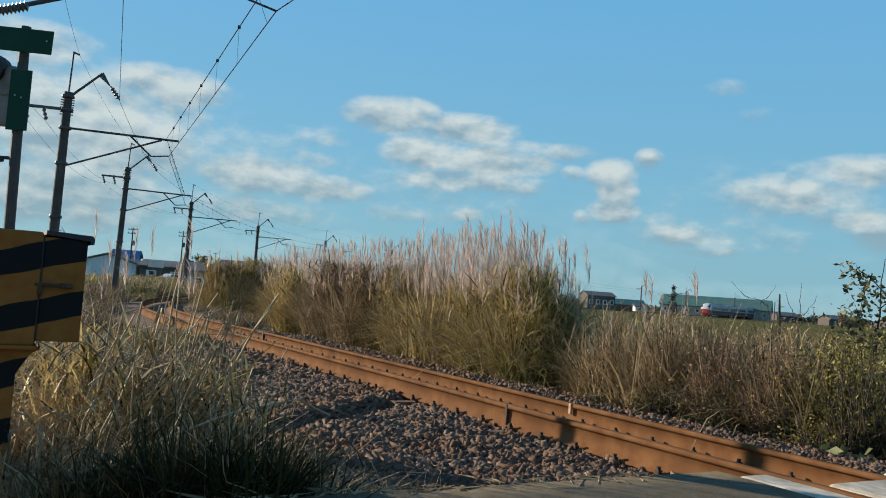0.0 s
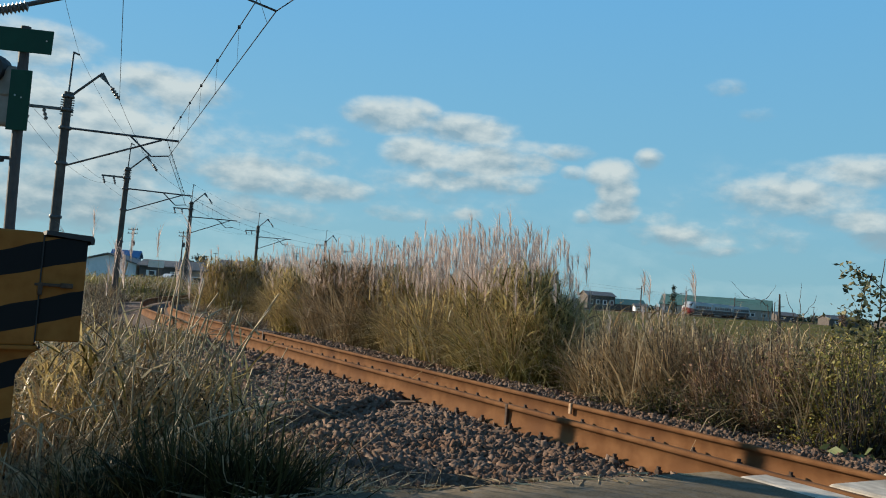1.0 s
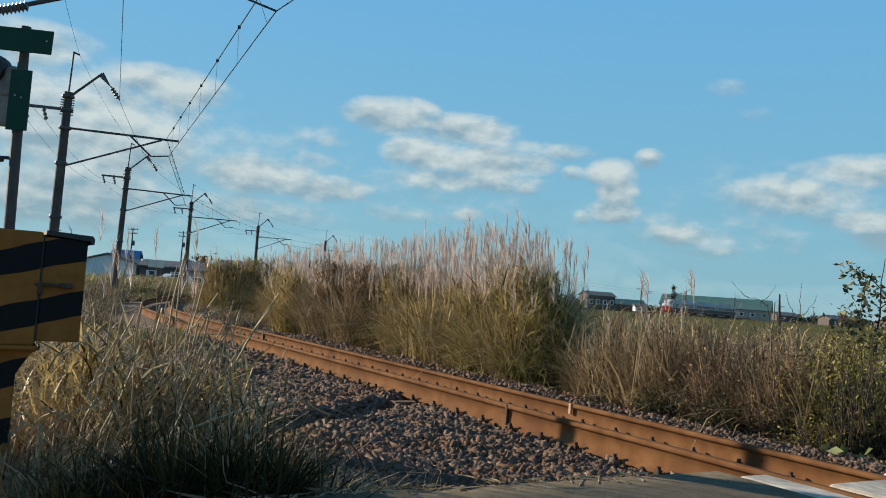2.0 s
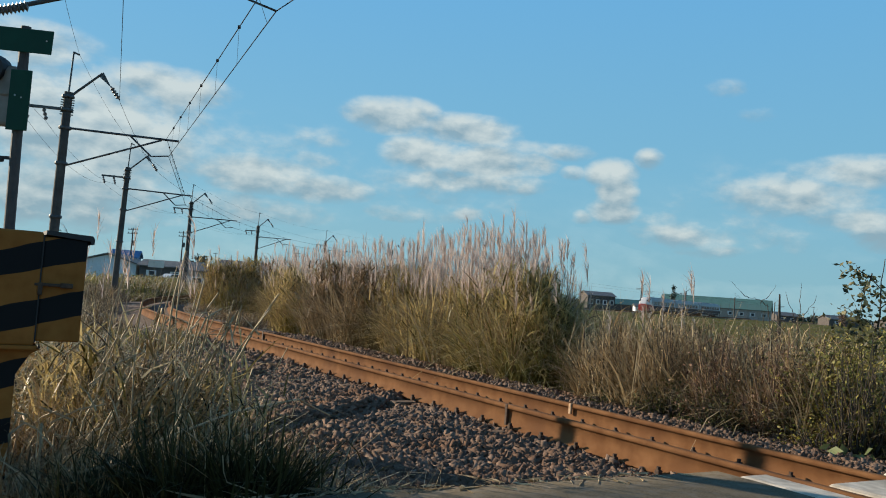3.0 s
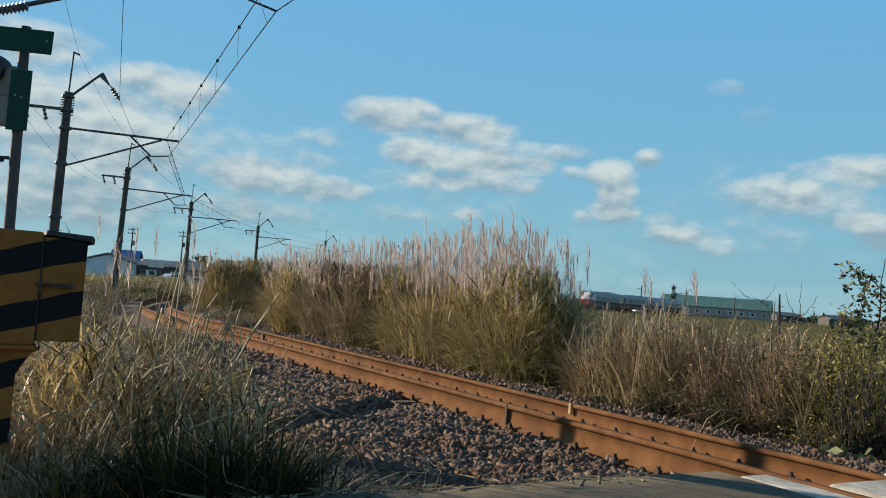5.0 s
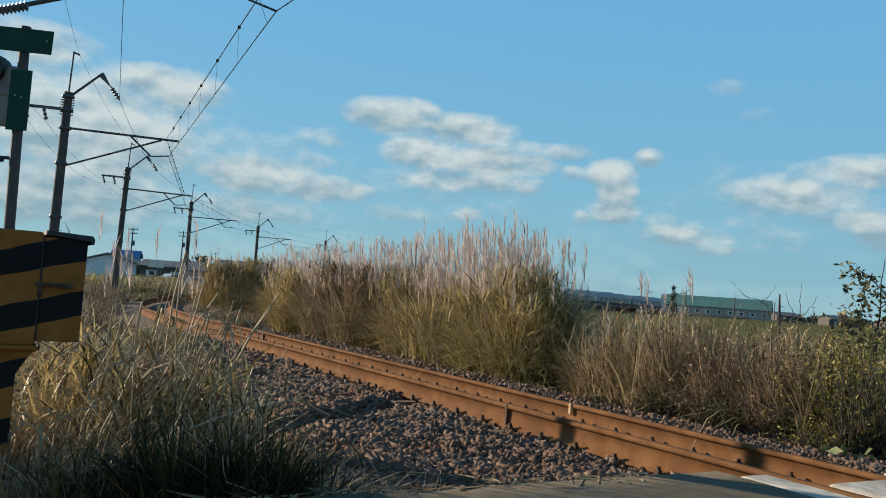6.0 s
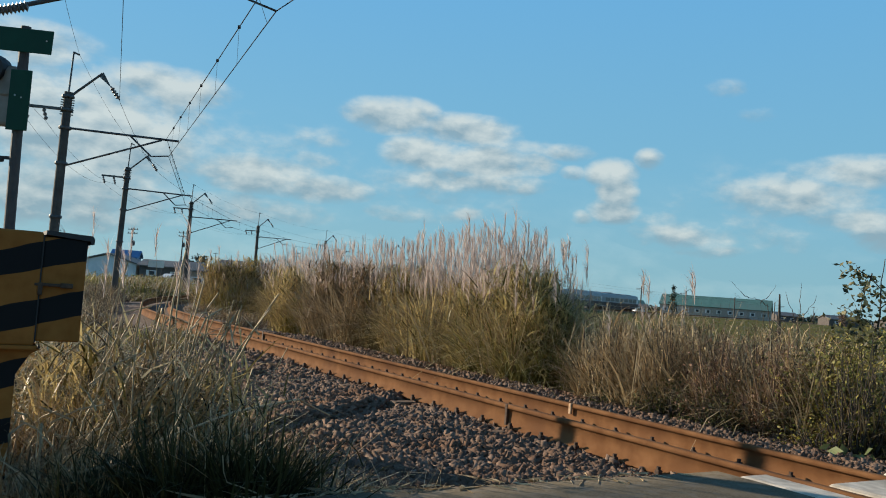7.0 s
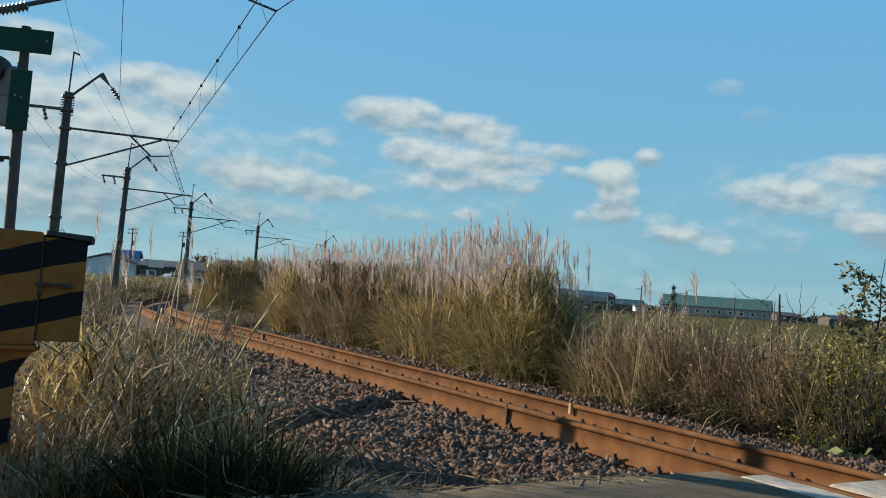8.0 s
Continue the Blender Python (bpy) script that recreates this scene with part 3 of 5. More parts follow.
def track():
    root = base("railway_track", Matrix.Identity(4), "single railway track of rust-brown rails on buried sleepers", "track", kind="structure")
    for side, dz, name in ((-HALF_GAUGE - 0.03, 0.0, "rail"), (HALF_GAUGE + 0.03, -0.015, "rail")):
        pts = offset_line(side, dz, 2)
        k, vs, fs = len(RAIL), [], []
        for i, p in enumerate(pts):
            d = (pts[min(i + 1, len(pts) - 1)] - pts[max(i - 1, 0)]).normalized()
            for x, z in RAIL:
                vs.append((p.x + d.y * x, p.y - d.x * x, p.z + z + 0.55 * min(1.0, max(0.0, (p.y - 60) / 120))))
            if i:
                o = (i - 1) * k
                fs += [(o + j, o + (j + 1) % k, o + k + (j + 1) % k, o + k + j) for j in range(k)]
        raw_mesh(name, vs, fs, "rust", root)
    clip = bmesh.new()
    box(clip, (0, 0, 0.02), (0.055, 0.06, 0.05), bevel=0.008)
    rod(clip, (0, 0, 0.03), (0, 0, 0.075), 0.022, seg=6)
    clip = part("rail_clip", clip, "iron", root)
    tie = bmesh.new()
    box(tie, (0, 0, -0.09), (2.0, 0.2, 0.16), bevel=0.015)
    tie = part("sleeper", tie, "sleeper", root)
    first = True
    turn = Matrix.Rotation(-HEAD, 4, "Z")
    for i in range(58):
        s = 4.75 + i * 0.62
        if s > 24:
            break
        p = at(s, MID, -0.285)
        ob = tie if first else tie.copy()
        if not first:
            scene.collection.objects.link(ob)
        ob.matrix_basis = Matrix.Translation(p) @ turn
        for n in (-HALF_GAUGE - 0.135, -HALF_GAUGE + 0.075, HALF_GAUGE - 0.075, HALF_GAUGE + 0.135):
            ob = clip if first else clip.copy()
            if not first:
                scene.collection.objects.link(ob)
            ob.matrix_basis = Matrix.Translation(at(s, MID + n, -0.24 if 0 < n < HALF_GAUGE else -0.275)) @ turn
            first = False
    # straps, bonds and a paint mark on the rails
    near, far = MID - HALF_GAUGE - 0.03, MID + HALF_GAUGE + 0.03
    for s, n, w, h, z, m in ((8.66, near - 0.035, 0.05, 0.26, -0.13, "iron"), (21.3, far - 0.05, 0.10, 0.26, -0.12, "iron"), (24.4, far - 0.07, 0.3, 0.2, -0.12, "iron"),
                             (24.0, near - 0.06, 0.22, 0.2, -0.16, "iron"), (23.2, far - 0.06, 0.25, 0.13, -0.15, "iron"), (8.8, far - 0.045, 0.05, 0.14, -0.08, "mark"), (12.6, near - 0.05, 0.09, 0.07, -0.26, "iron")):
        bm = box(bmesh.new(), (0, 0, 0), (0.03, w, h), bevel=0.008)
        ob = part("rail_bond" if m == "iron" else "paint_mark", bm, m, root)
        ob.matrix_basis = Matrix.Translation(at(s, n, z)) @ turn
    loop = [at(8.05 + 0.07 * k, near + 0.09, -0.02 - 0.09 * abs(k - 2) ** 1.3 * 0.5) for k in range(5)]
    tube("bond_cable", loop, 0.014, "iron", root)
    loop = [at(12.75 - 0.08 * k, near - 0.10, -0.24 - 0.035 * abs(k - 2) ** 1.3) for k in range(5)]
    tube("bond_cable", loop, 0.014, "iron", root)
    return root


ground()
verge()
road()
ballast()
track()


# ---- plants ----
def ground_z(x, y):
    """Height of the earth beside the track."""
    n = x * NRM.x + y * NRM.y - MID
    return float(np.interp(n, (-16, -7.5, -3.9, -1.5, 1.5, 3.6, 6.5, 11, 30), (-0.9, -0.62, -0.42, -0.36, -0.36, -0.45, -0.62, -0.75, -0.75)))


def plume_set(rng, count, rx, ry, h0, h1, size=1.0, wind=(-0.06, -0.02), lean=0.10):
    """Flowering stalks with feathery heads: strips of the stalks and of the heads."""
    r = disc(rng, count, 0, 0, rx, ry)
    roots = np.column_stack((r, np.zeros(count)))
    h = h0 + (h1 - h0) * rng.uniform(0, 1, count) ** 1.25
    sv, sf, tips = blades(rng, roots, h, 0.010 * size, np.abs(rng.normal(0, lean, count)), np.abs(rng.normal(0, 0.09, count)), 4, wind)
    hv, hf, o = [], [], 0
    for t, hh in zip(tips, h):
        k = 26 if size > 0.9 else 18
        length = rng.uniform(0.30, 0.58) * size
        droop = rng.uniform(0, 2 * np.pi)
        along = rng.uniform(0, 1, k)
        rt = np.column_stack((np.full(k, t[0]), np.full(k, t[1]), t[2] - length * 0.65 + along * length * 0.75))
        v, f, _ = blades(rng, rt, length * rng.uniform(0.35, 0.7, k), 0.0085 * size ** 1.5, rng.uniform(0.02, 0.20, k), rng.uniform(0.0, 0.3, k), 3,
                         (0.28 * math.cos(droop) + 3 * wind[0], 0.28 * math.sin(droop) + wind[1]))
        hv.append(v)
        hf.append(f + o)
        o += len(v)
    return (sv, sf), (np.concatenate(hv), np.concatenate(hf))


SWAY = []


def tussocks(rng, count, rx, ry, number, spread):
    """Roots bunched in tussocks: places, the way outwards from each tussock, and its vigour."""
    c = disc(rng, number, 0, 0, rx, ry)
    k = rng.integers(number, size=count)
    off = rng.normal(0, spread, (count, 2))
    vigour = rng.uniform(0.55, 1.08, number)[k]
    return np.column_stack((c[k] + off, np.zeros(count))), np.arctan2(off[:, 1], off[:, 0]) + rng.normal(0, 0.9, count), vigour


def pampas(x, y, rx, ry, leaf_h, plume_h, leaves, plumes, seed, tufts=2, leaf="leaf", label="tall pampas grass clump with dry leaves and pinkish plumes", group="pampas along the track", wide=1.0, wide_near=None):
    wide = wide_near or wide
    rng = np.random.default_rng(seed)
    z = ground_z(x, y) - 0.03
    root = base("pampas_clump", Matrix.Translation((x, y, z)), label, "pampas grass", group)
    number = max(5, int(7 * rx * ry))
    chunks = []
    # upright inner leaves, arching outer ones, a low skirt, and short ones breaking off the stems at all heights
    for share, h0, h1, le, be in ((0.08, 0.6, 1.0, 0.08, 0.3), (0.20, 0.5, 1.05, 0.28, 0.8), (0.10, 0.15, 0.4, 0.5, 0.6), (0.95, 0.0, 0.0, 0, 0)):
        n = int(leaves * share)
        roots, az, vig = tussocks(rng, n, rx, ry, number, 0.16 if h1 else 0.26)
        if h1:
            v, f, _ = blades(rng, roots, leaf_h * vig * rng.uniform(h0, h1, n), wide * rng.uniform(0.016, 0.042, n), np.abs(rng.normal(le, 0.13, n)), np.abs(rng.normal(be, 0.25, n)), 5, az=az)
        else:
            roots[:, 2] = leaf_h * vig * rng.uniform(0.05, 0.9, n) ** 0.8
            v, f, _ = blades(rng, roots, rng.uniform(0.2, 0.65, n), wide * rng.uniform(0.016, 0.04, n), np.abs(rng.normal(0.55, 0.35, n)), np.abs(rng.normal(0.8, 0.6, n)), 5)
        chunks.append((v, f))
    tagged(raw_mesh("foliage", *join_strips(chunks), leaf, root), kind="stuff")
    dry = leaves // 6
    roots, az, vig = tussocks(rng, dry, rx, ry, number, 0.2)
    v, f, _ = blades(rng, roots, leaf_h * rng.uniform(0.35, 1.15, dry), wide * rng.uniform(0.01, 0.032, dry), np.abs(rng.normal(0.2, 0.25, dry)), np.abs(rng.normal(0.3, 0.4, dry)), 4, az=az)
    tagged(raw_mesh("dry_foliage", v, f, "straw", root), kind="stuff")
    for i in range(tufts):
        single = plumes == tufts
        stem, head = plume_set(rng, plumes // tufts, rx * 1.0, ry * 1.0, plume_h * (0.85 if single else 0.58), plume_h, size=0.75 if single else 1.0, lean=0.10)
        tuft = raw_mesh("plume_stalk" if single else "stalk_tuft", *stem, "straw" if single else "plume_stem", root)
        head = raw_mesh("plume" if single else "plume_tuft", *head, "plume", tuft)
        tagged(head, kind="stuff")
        if not single:
            tagged(tuft, kind="stuff")
        SWAY.append((tuft, rng.uniform(0, 6.28), rng.uniform(1.3, 2.0), rng.uniform(1.0, 2.0)))
    return root


def weeds(x, y, rx, ry, h, count, seed, name="weed_thicket", label="tangled dry weeds and thin brown stems", dark="weed", stalk="straw", turn=0.0, stems=0.5, zadd=0.0, width=0.012, tangle=0.3):
    rng = np.random.default_rng(seed)
    root = base(name, Matrix.Translation((x, y, ground_z(x, y) - 0.03 + zadd)), label, "weeds", "weeds beside the track")
    number = max(6, int(26 * rx * ry))
    n = int(count * (1 - stems))
    roots, az, vig = tussocks(rng, n, rx, ry, number, 0.14)
    v, f, tips = blades(rng, roots, h * vig * rng.uniform(0.25, 1.0, n), rng.uniform(1.0, 2.8, n) * width, np.abs(rng.normal(tangle, 0.25, n)), np.abs(rng.normal(tangle * 1.3, 0.35, n)), 4, az=az)
    tagged(raw_mesh("foliage", v, f, dark, root), kind="stuff")
    n = int(count * stems)
    roots, az, vig = tussocks(rng, n, rx, ry, number, 0.2)
    v, f, tips = blades(rng, roots, h * vig * rng.uniform(0.3, 1.15, n), rng.uniform(0.7, 1.5, n) * width, np.abs(rng.normal(tangle * 0.7, 0.3, n)), np.abs(rng.normal(0.1, 0.3, n)), 4)
    tagged(raw_mesh("dry_growth", v, f, stalk, root), kind="stuff")
    n = int(count * (0.5 if name != "grass_tuft" else 0.1))
    roots, az, vig = tussocks(rng, n, rx, ry, number, 0.22)
    roots[:, 2] = h * vig * rng.uniform(0.05, 0.85, n)
    v, f, tips = blades(rng, roots, rng.uniform(0.1, 0.34, n), rng.uniform(0.6, 1.3, n) * width, np.abs(rng.normal(0.6, 0.4, n)), np.abs(rng.normal(0.4, 0.4, n)), 3)
    tagged(raw_mesh("side_growth", v, f, dark, root), kind="stuff")
    # dead stems lying across one another
    n = int(count * (0.07 if stems > 0.2 else 0.01))
    r = disc(rng, n, 0, 0, rx, ry)
    v, f, tips = blades(rng, np.column_stack((r, rng.uniform(0.1, 0.6, n) * h)), rng.uniform(0.15, 0.55, n), width * 1.2, rng.uniform(0.5, 1.5, n), 0.1, 3)
    tagged(raw_mesh("broken_growth", v, f, "straw", root), kind="stuff")
    return root


def leaf_cloud(rng, centres, count, spread, size):
    """Small pointed leaves, folded along the middle, scattered about the centres."""
    c = centres[rng.integers(len(centres), size=count)] + rng.normal(0, spread, (count, 3))
    u = rng.normal(0, 1, (count, 3))
    u[:, 2] = u[:, 2] * 0.5 - 0.5
    u /= np.linalg.norm(u, axis=1)[:, None]
    w = np.cross(u, rng.normal(0, 1, (count, 3)))
    w /= np.linalg.norm(w, axis=1)[:, None]
    nn = np.cross(u, w)
    s = (size * rng.uniform(0.5, 1.3, count))[:, None]
    base_, tip = c, c + u * s
    midp = c + u * s * 0.5 - nn * s * 0.06
    l, r = midp + w * s * 0.3 + nn * s * 0.12, midp - w * s * 0.3 + nn * s * 0.12
    verts = np.stack((base_, l, tip, r, midp), 1).reshape(-1, 3)
    o = (np.arange(count) * 5)[:, None]
    tri = np.array([[0, 4, 1], [1, 4, 2], [0, 3, 4], [3, 2, 4]])
    faces = (o[:, :, None] + tri[None]).reshape(-1, 3)
    return verts, faces


def twigs(rng, name, lines, parent, material):
    chunks = []
    for a, b, sag, r in lines:
        a, b = np.array(a), np.array(b)
        pts = [a + (b - a) * t + np.array((0, 0, sag * math.sin(math.pi * t))) + rng.normal(0, 0.012, 3) for t in np.linspace(0, 1, 9)]
        seg, vs, fs = 4, [], []
        for i, p in enumerate(pts):
            rad = r * (1 - 0.7 * i / 8)
            vs += [p + rad * np.array((math.cos(k * 1.571), 0.7 * math.sin(k * 1.571), 0.7 * math.sin(k * 1.571))) for k in range(seg)]
            if i:
                o = (i - 1) * seg
                fs += [(o + k, o + (k + 1) % seg, o + seg + (k + 1) % seg, o + seg + k) for k in range(seg)]
        chunks.append((np.array(vs), np.array(fs)))
    return raw_mesh(name, *join_strips(chunks), material, parent)


def bush(x, y, rx, ry, h, count, seed, leaf="vine", label="leafy bush overgrown with yellowing vines", size=0.058, twig="twig"):
    rng = np.random.default_rng(seed)
    root = base("bush", Matrix.Translation((x, y, ground_z(x, y) - 0.03)), label, "bush", "bushes beside the track")
    ends = disc(rng, 70, 0, 0, rx, ry)
    zs = h * (1 - 0.5 * (ends[:, 0] / rx) ** 2) * rng.uniform(0.35, 1.0, len(ends))
    lines = [((e[0] * 0.35, e[1] * 0.35, 0), (e[0], e[1], z), rng.uniform(0, 0.15), 0.012) for e, z in zip(ends, zs)]
    tagged(twigs(rng, "branchwork", lines, root, twig), kind="stuff")
    cs = np.array([np.array(a) + (np.array(b) - np.array(a)) * t for a, b, _, _ in lines for t in (0.35, 0.55, 0.75, 0.9, 1.0)])
    v, f = leaf_cloud(rng, cs, count, 0.09, size)
    tagged(raw_mesh("foliage", v, f, leaf, root), kind="stuff")
    return root


def vegetation():
    # tall stand beyond the track, from the near end to the far end
    stand = ((2.1, 17.2, 0.7, 1.0, 1.55, 2.6, 2400, 26), (1.75, 18.6, 1.1, 1.2, 1.85, 3.15, 3000, 70), (0.75, 20.8, 1.1, 1.3, 1.9, 3.15, 3000, 70),
             (-0.15, 23.6, 1.2, 1.4, 1.95, 3.1, 3000, 70), (-1.45, 26.2, 1.3, 1.5, 2.0, 3.1, 3000, 70), (-2.9, 29.6, 1.4, 1.6, 2.05, 3.1, 3000, 75),
             (-4.7, 33.5, 1.5, 1.8, 2.1, 3.15, 2800, 75), (2.35, 20.6, 0.9, 1.2, 1.6, 2.75, 1500, 36), (1.9, 23.5, 1.5, 1.4, 1.9, 3.2, 1500, 60),
             (0.3, 28.0, 1.6, 1.5, 2.0, 3.3, 1400, 60), (-2.2, 34.0, 1.8, 1.8, 2.1, 3.4, 1400, 60), (-5.6, 39.0, 1.6, 2.0, 2.2, 3.3, 1600, 60),
             (-6.3, 36.2, 0.9, 1.4, 2.0, 2.9, 1600, 24))
    for i, (x, y, rx, ry, lh, ph, nl, npl) in enumerate(stand):
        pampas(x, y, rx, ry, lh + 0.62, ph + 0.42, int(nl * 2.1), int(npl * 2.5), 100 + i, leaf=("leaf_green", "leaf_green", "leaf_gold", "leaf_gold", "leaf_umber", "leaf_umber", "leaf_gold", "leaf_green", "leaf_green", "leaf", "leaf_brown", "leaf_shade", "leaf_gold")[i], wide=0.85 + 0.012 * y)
    pampas(3.7, 14.4, 0.7, 0.6, 1.7, 2.55, 500, 12, 128, leaf="leaf_brown", label="thin stand of pale dry reeds with a few plumes", group="pampas along the track")
    pampas(4.5, 15.5, 0.7, 0.6, 1.5, 2.35, 300, 8, 129, leaf="leaf_brown", label="thin stand of pale dry reeds with a few plumes", group="pampas along the track")
    # far clump by the bend, its lit and shaded sides put into leaf colours
    pampas(-10.0, 40.5, 1.0, 1.6, 3.0, 3.25, 4000, 44, 131, wide=1.6, leaf="leaf", label="golden dry pampas grass clump by the bend", group="pampas by the bend")
    pampas(-7.7, 41.5, 1.4, 1.8, 3.1, 3.35, 4200, 50, 132, wide=1.3, leaf="leaf_umber", label="pampas clump by the bend, shade put into its dull grey-brown leaves", group="pampas by the bend")
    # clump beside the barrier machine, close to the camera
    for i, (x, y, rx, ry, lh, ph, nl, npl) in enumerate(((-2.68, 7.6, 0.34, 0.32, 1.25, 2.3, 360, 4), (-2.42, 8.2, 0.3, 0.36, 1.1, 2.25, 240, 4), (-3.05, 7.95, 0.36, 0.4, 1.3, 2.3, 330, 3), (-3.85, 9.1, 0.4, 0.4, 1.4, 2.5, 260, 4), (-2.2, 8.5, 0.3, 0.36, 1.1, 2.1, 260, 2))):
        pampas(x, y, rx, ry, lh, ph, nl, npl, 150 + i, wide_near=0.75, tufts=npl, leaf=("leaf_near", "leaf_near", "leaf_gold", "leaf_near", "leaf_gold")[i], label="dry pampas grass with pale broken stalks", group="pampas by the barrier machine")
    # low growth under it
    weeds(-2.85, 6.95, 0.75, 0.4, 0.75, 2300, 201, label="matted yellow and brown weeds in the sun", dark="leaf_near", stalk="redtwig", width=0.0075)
    weeds(-2.1, 7.0, 0.45, 0.4, 0.5, 1700, 202, label="matted ochre and rust-red weeds in the sun", dark="leaf_ochre", stalk="redtwig", width=0.007)
    weeds(-3.5, 7.2, 0.6, 0.5, 0.8, 1500, 203, label="matted ochre and brown weeds in the sun", dark="leaf_ochre", width=0.0075)
    weeds(-3.0, 9.4, 0.5, 0.7, 0.5, 600, 204, label="grey-brown dead weeds beside the ballast", dark="weed")
    weeds(-2.6, 5.75, 0.6, 0.3, 0.6, 1200, 205, name="grass_tuft", label="dark grass and dead stems at the road's edge", dark="leaf_brown", stalk="straw", stems=0.45, zadd=0.15, width=0.009, tangle=0.2)
    weeds(-1.3, 5.76, 0.42, 0.28, 0.95, 2500, 206, name="grass_tuft", label="dense green grass at the road's edge, shade put into its dark colour", dark="shaded_grass", stems=0.04, zadd=0.12, width=0.011, tangle=0.14)
    weeds(-1.95, 5.78, 0.5, 0.28, 0.75, 1600, 209, name="grass_tuft", label="dense green grass at the road's edge, shade put into its dark colour", dark="shaded_grass", stems=0.06, zadd=0.12, width=0.010, tangle=0.16)
    weeds(-0.45, 6.15, 0.6, 0.28, 0.4, 900, 207, name="weed_patch", label="thin dead weeds on the ballast edge", dark="weed", stalk="redtwig", zadd=0.02, stems=0.6, width=0.007)
    weeds(-3.2, 5.3, 0.5, 0.4, 0.55, 800, 208, name="grass_tuft", label="dark grass and dead stems at the road's edge", dark="leaf_brown", stalk="straw", stems=0.45, zadd=0.15, width=0.008)
    # thicket on the far side of the track, near the crossing
    for i, (x, y, rx, ry, h, c, g, st) in enumerate(((2.85, 14.6, 0.7, 0.8, 1.35, 1300, "weed", 0.4), (3.3, 13.2, 0.6, 0.6, 1.4, 1200, "weed", 0.6), (3.9, 12.4, 0.6, 0.7, 1.35, 1200, "weed", 0.55),
                                                     (4.4, 11.7, 0.6, 0.7, 1.25, 1200, "weed", 0.5), (5.0, 11.0, 0.6, 0.6, 1.2, 1000, "weed", 0.45), (4.2, 13.6, 1.0, 0.8, 1.3, 1200, "weed", 0.6),
                                                     (5.4, 12.6, 0.9, 0.8, 1.25, 1100, "weed", 0.5), (5.6, 10.4, 0.6, 0.6, 1.15, 900, "weed", 0.4), (6.2, 9.9, 0.7, 0.6, 1.1, 900, "weed", 0.4))):
        weeds(x + 0.45, y + 0.26, rx, ry, h + 0.5, int(c * 1.9), 220 + i, dark=g, stems=st, stalk="straw" if i % 3 != 2 else "redtwig", width=0.014)
    bush(5.45, 10.5, 0.7, 0.55, 1.85, 3400, 240)
    bush(5.05, 11.2, 0.8, 0.5, 1.75, 3000, 248, leaf="vine")
    bush(5.9, 11.4, 0.9, 0.7, 2.0, 3600, 241)
    bush(4.9, 11.6, 0.7, 0.5, 1.9, 1300, 242, leaf="weed", label="thorny bush with few brown leaves", size=0.05, twig="redtwig")
    bush(3.7, 13.0, 0.7, 0.5, 1.9, 700, 243, leaf="weed", label="bare dark bush with arching twigs", size=0.04)
    bush(4.4, 12.3, 0.8, 0.5, 1.7, 900, 246, leaf="weed", label="dark twiggy bush with few reddish leaves", size=0.05, twig="redtwig")
    bush(3.0, 14.4, 0.7, 0.5, 1.8, 700, 247, leaf="weed", label="bare dark bush with arching twigs", size=0.045)
    for i, (x, y, h, lf, tw, lab) in enumerate(((3.95, 11.95, 1.55, "maroon", "redtwig", "tangled bush with dark red-brown leaves"), (4.5, 11.2, 1.6, "maroon", "redtwig", "tangled bush with dark red-brown leaves"),
                                                (3.35, 12.35, 0.75, "green", "twig", "low grey-green weeds at the edge of the ballast"), (3.85, 11.5, 0.7, "green", "twig", "low grey-green weeds at the edge of the ballast"),
                                                (5.1, 10.3, 1.6, "vine_bright", "twig", "bush hung with bright yellow-green vine"), (4.65, 10.3, 0.6, "vine_bright", "twig", "low yellow-green vine at the edge of the ballast"))):
        bush(x, y, 0.55, 0.35, h, 1150 if lf != "vine_bright" else 520, 350 + i, leaf=lf, label=lab, size=0.05 if lf != "vine_bright" else 0.042, twig=tw)
    bush(2.55, 13.1, 0.3, 0.3, 0.35, 500, 244, leaf="green", label="low green plant on the ballast edge", size=0.05)
    bush(4.75, 9.75, 0.25, 0.2, 0.22, 60, 245, leaf="broad_leaf", label="broad pale green leaves low on the ground", size=0.16)
    for i, (x, y, h) in enumerate(((-6.3, 14.5, 1.0), (-8.2, 18.5, 1.0), (-10.2, 22.5, 0.9), (-12.2, 27.0, 0.8), (-14.6, 32.0, 0.8), (-17.0, 38.0, 0.8), (-19.5, 45.0, 0.8), (-21.5, 54.0, 0.8), (-4.6, 12.4, 1.0))):
        weeds(x - 0.5, y - 0.3, 1.0, 1.2 + 0.05 * y, h, 1200, 260 + i, name="bank_grass", label="rough green and brown grass on the track bank", dark="vine" if i % 2 else "weed", width=0.02)
    for i, (x, y) in enumerate(((-24.0, 66.0), (-26.5, 78.0), (-30.0, 92.0), (-33.0, 106.0), (-22.0, 60.0), (-36.0, 120.0), (-42.0, 128.0))):
        weeds(x, y, 4.0, 5.0, 1.5, 2200, 280 + i, name="bank_grass", label="rough green and brown grass beyond the track", dark="vine", width=0.05, zadd=0.35)
    for i in range(7):
        j = 150 + 9 * i
        d = (LINE[j + 1] - LINE[j - 1]).normalized()
        p = LINE[j] - Vector((d.y, -d.x, 0)) * (4.6 + 0.25 * (i % 3))
        weeds(p.x, p.y, 1.2, 2.6, 1.15, 1700, 320 + i, name="bank_grass", label="rough brown grass beside the bend", dark="vine" if i % 2 else "weed", width=0.022, zadd=0.1)
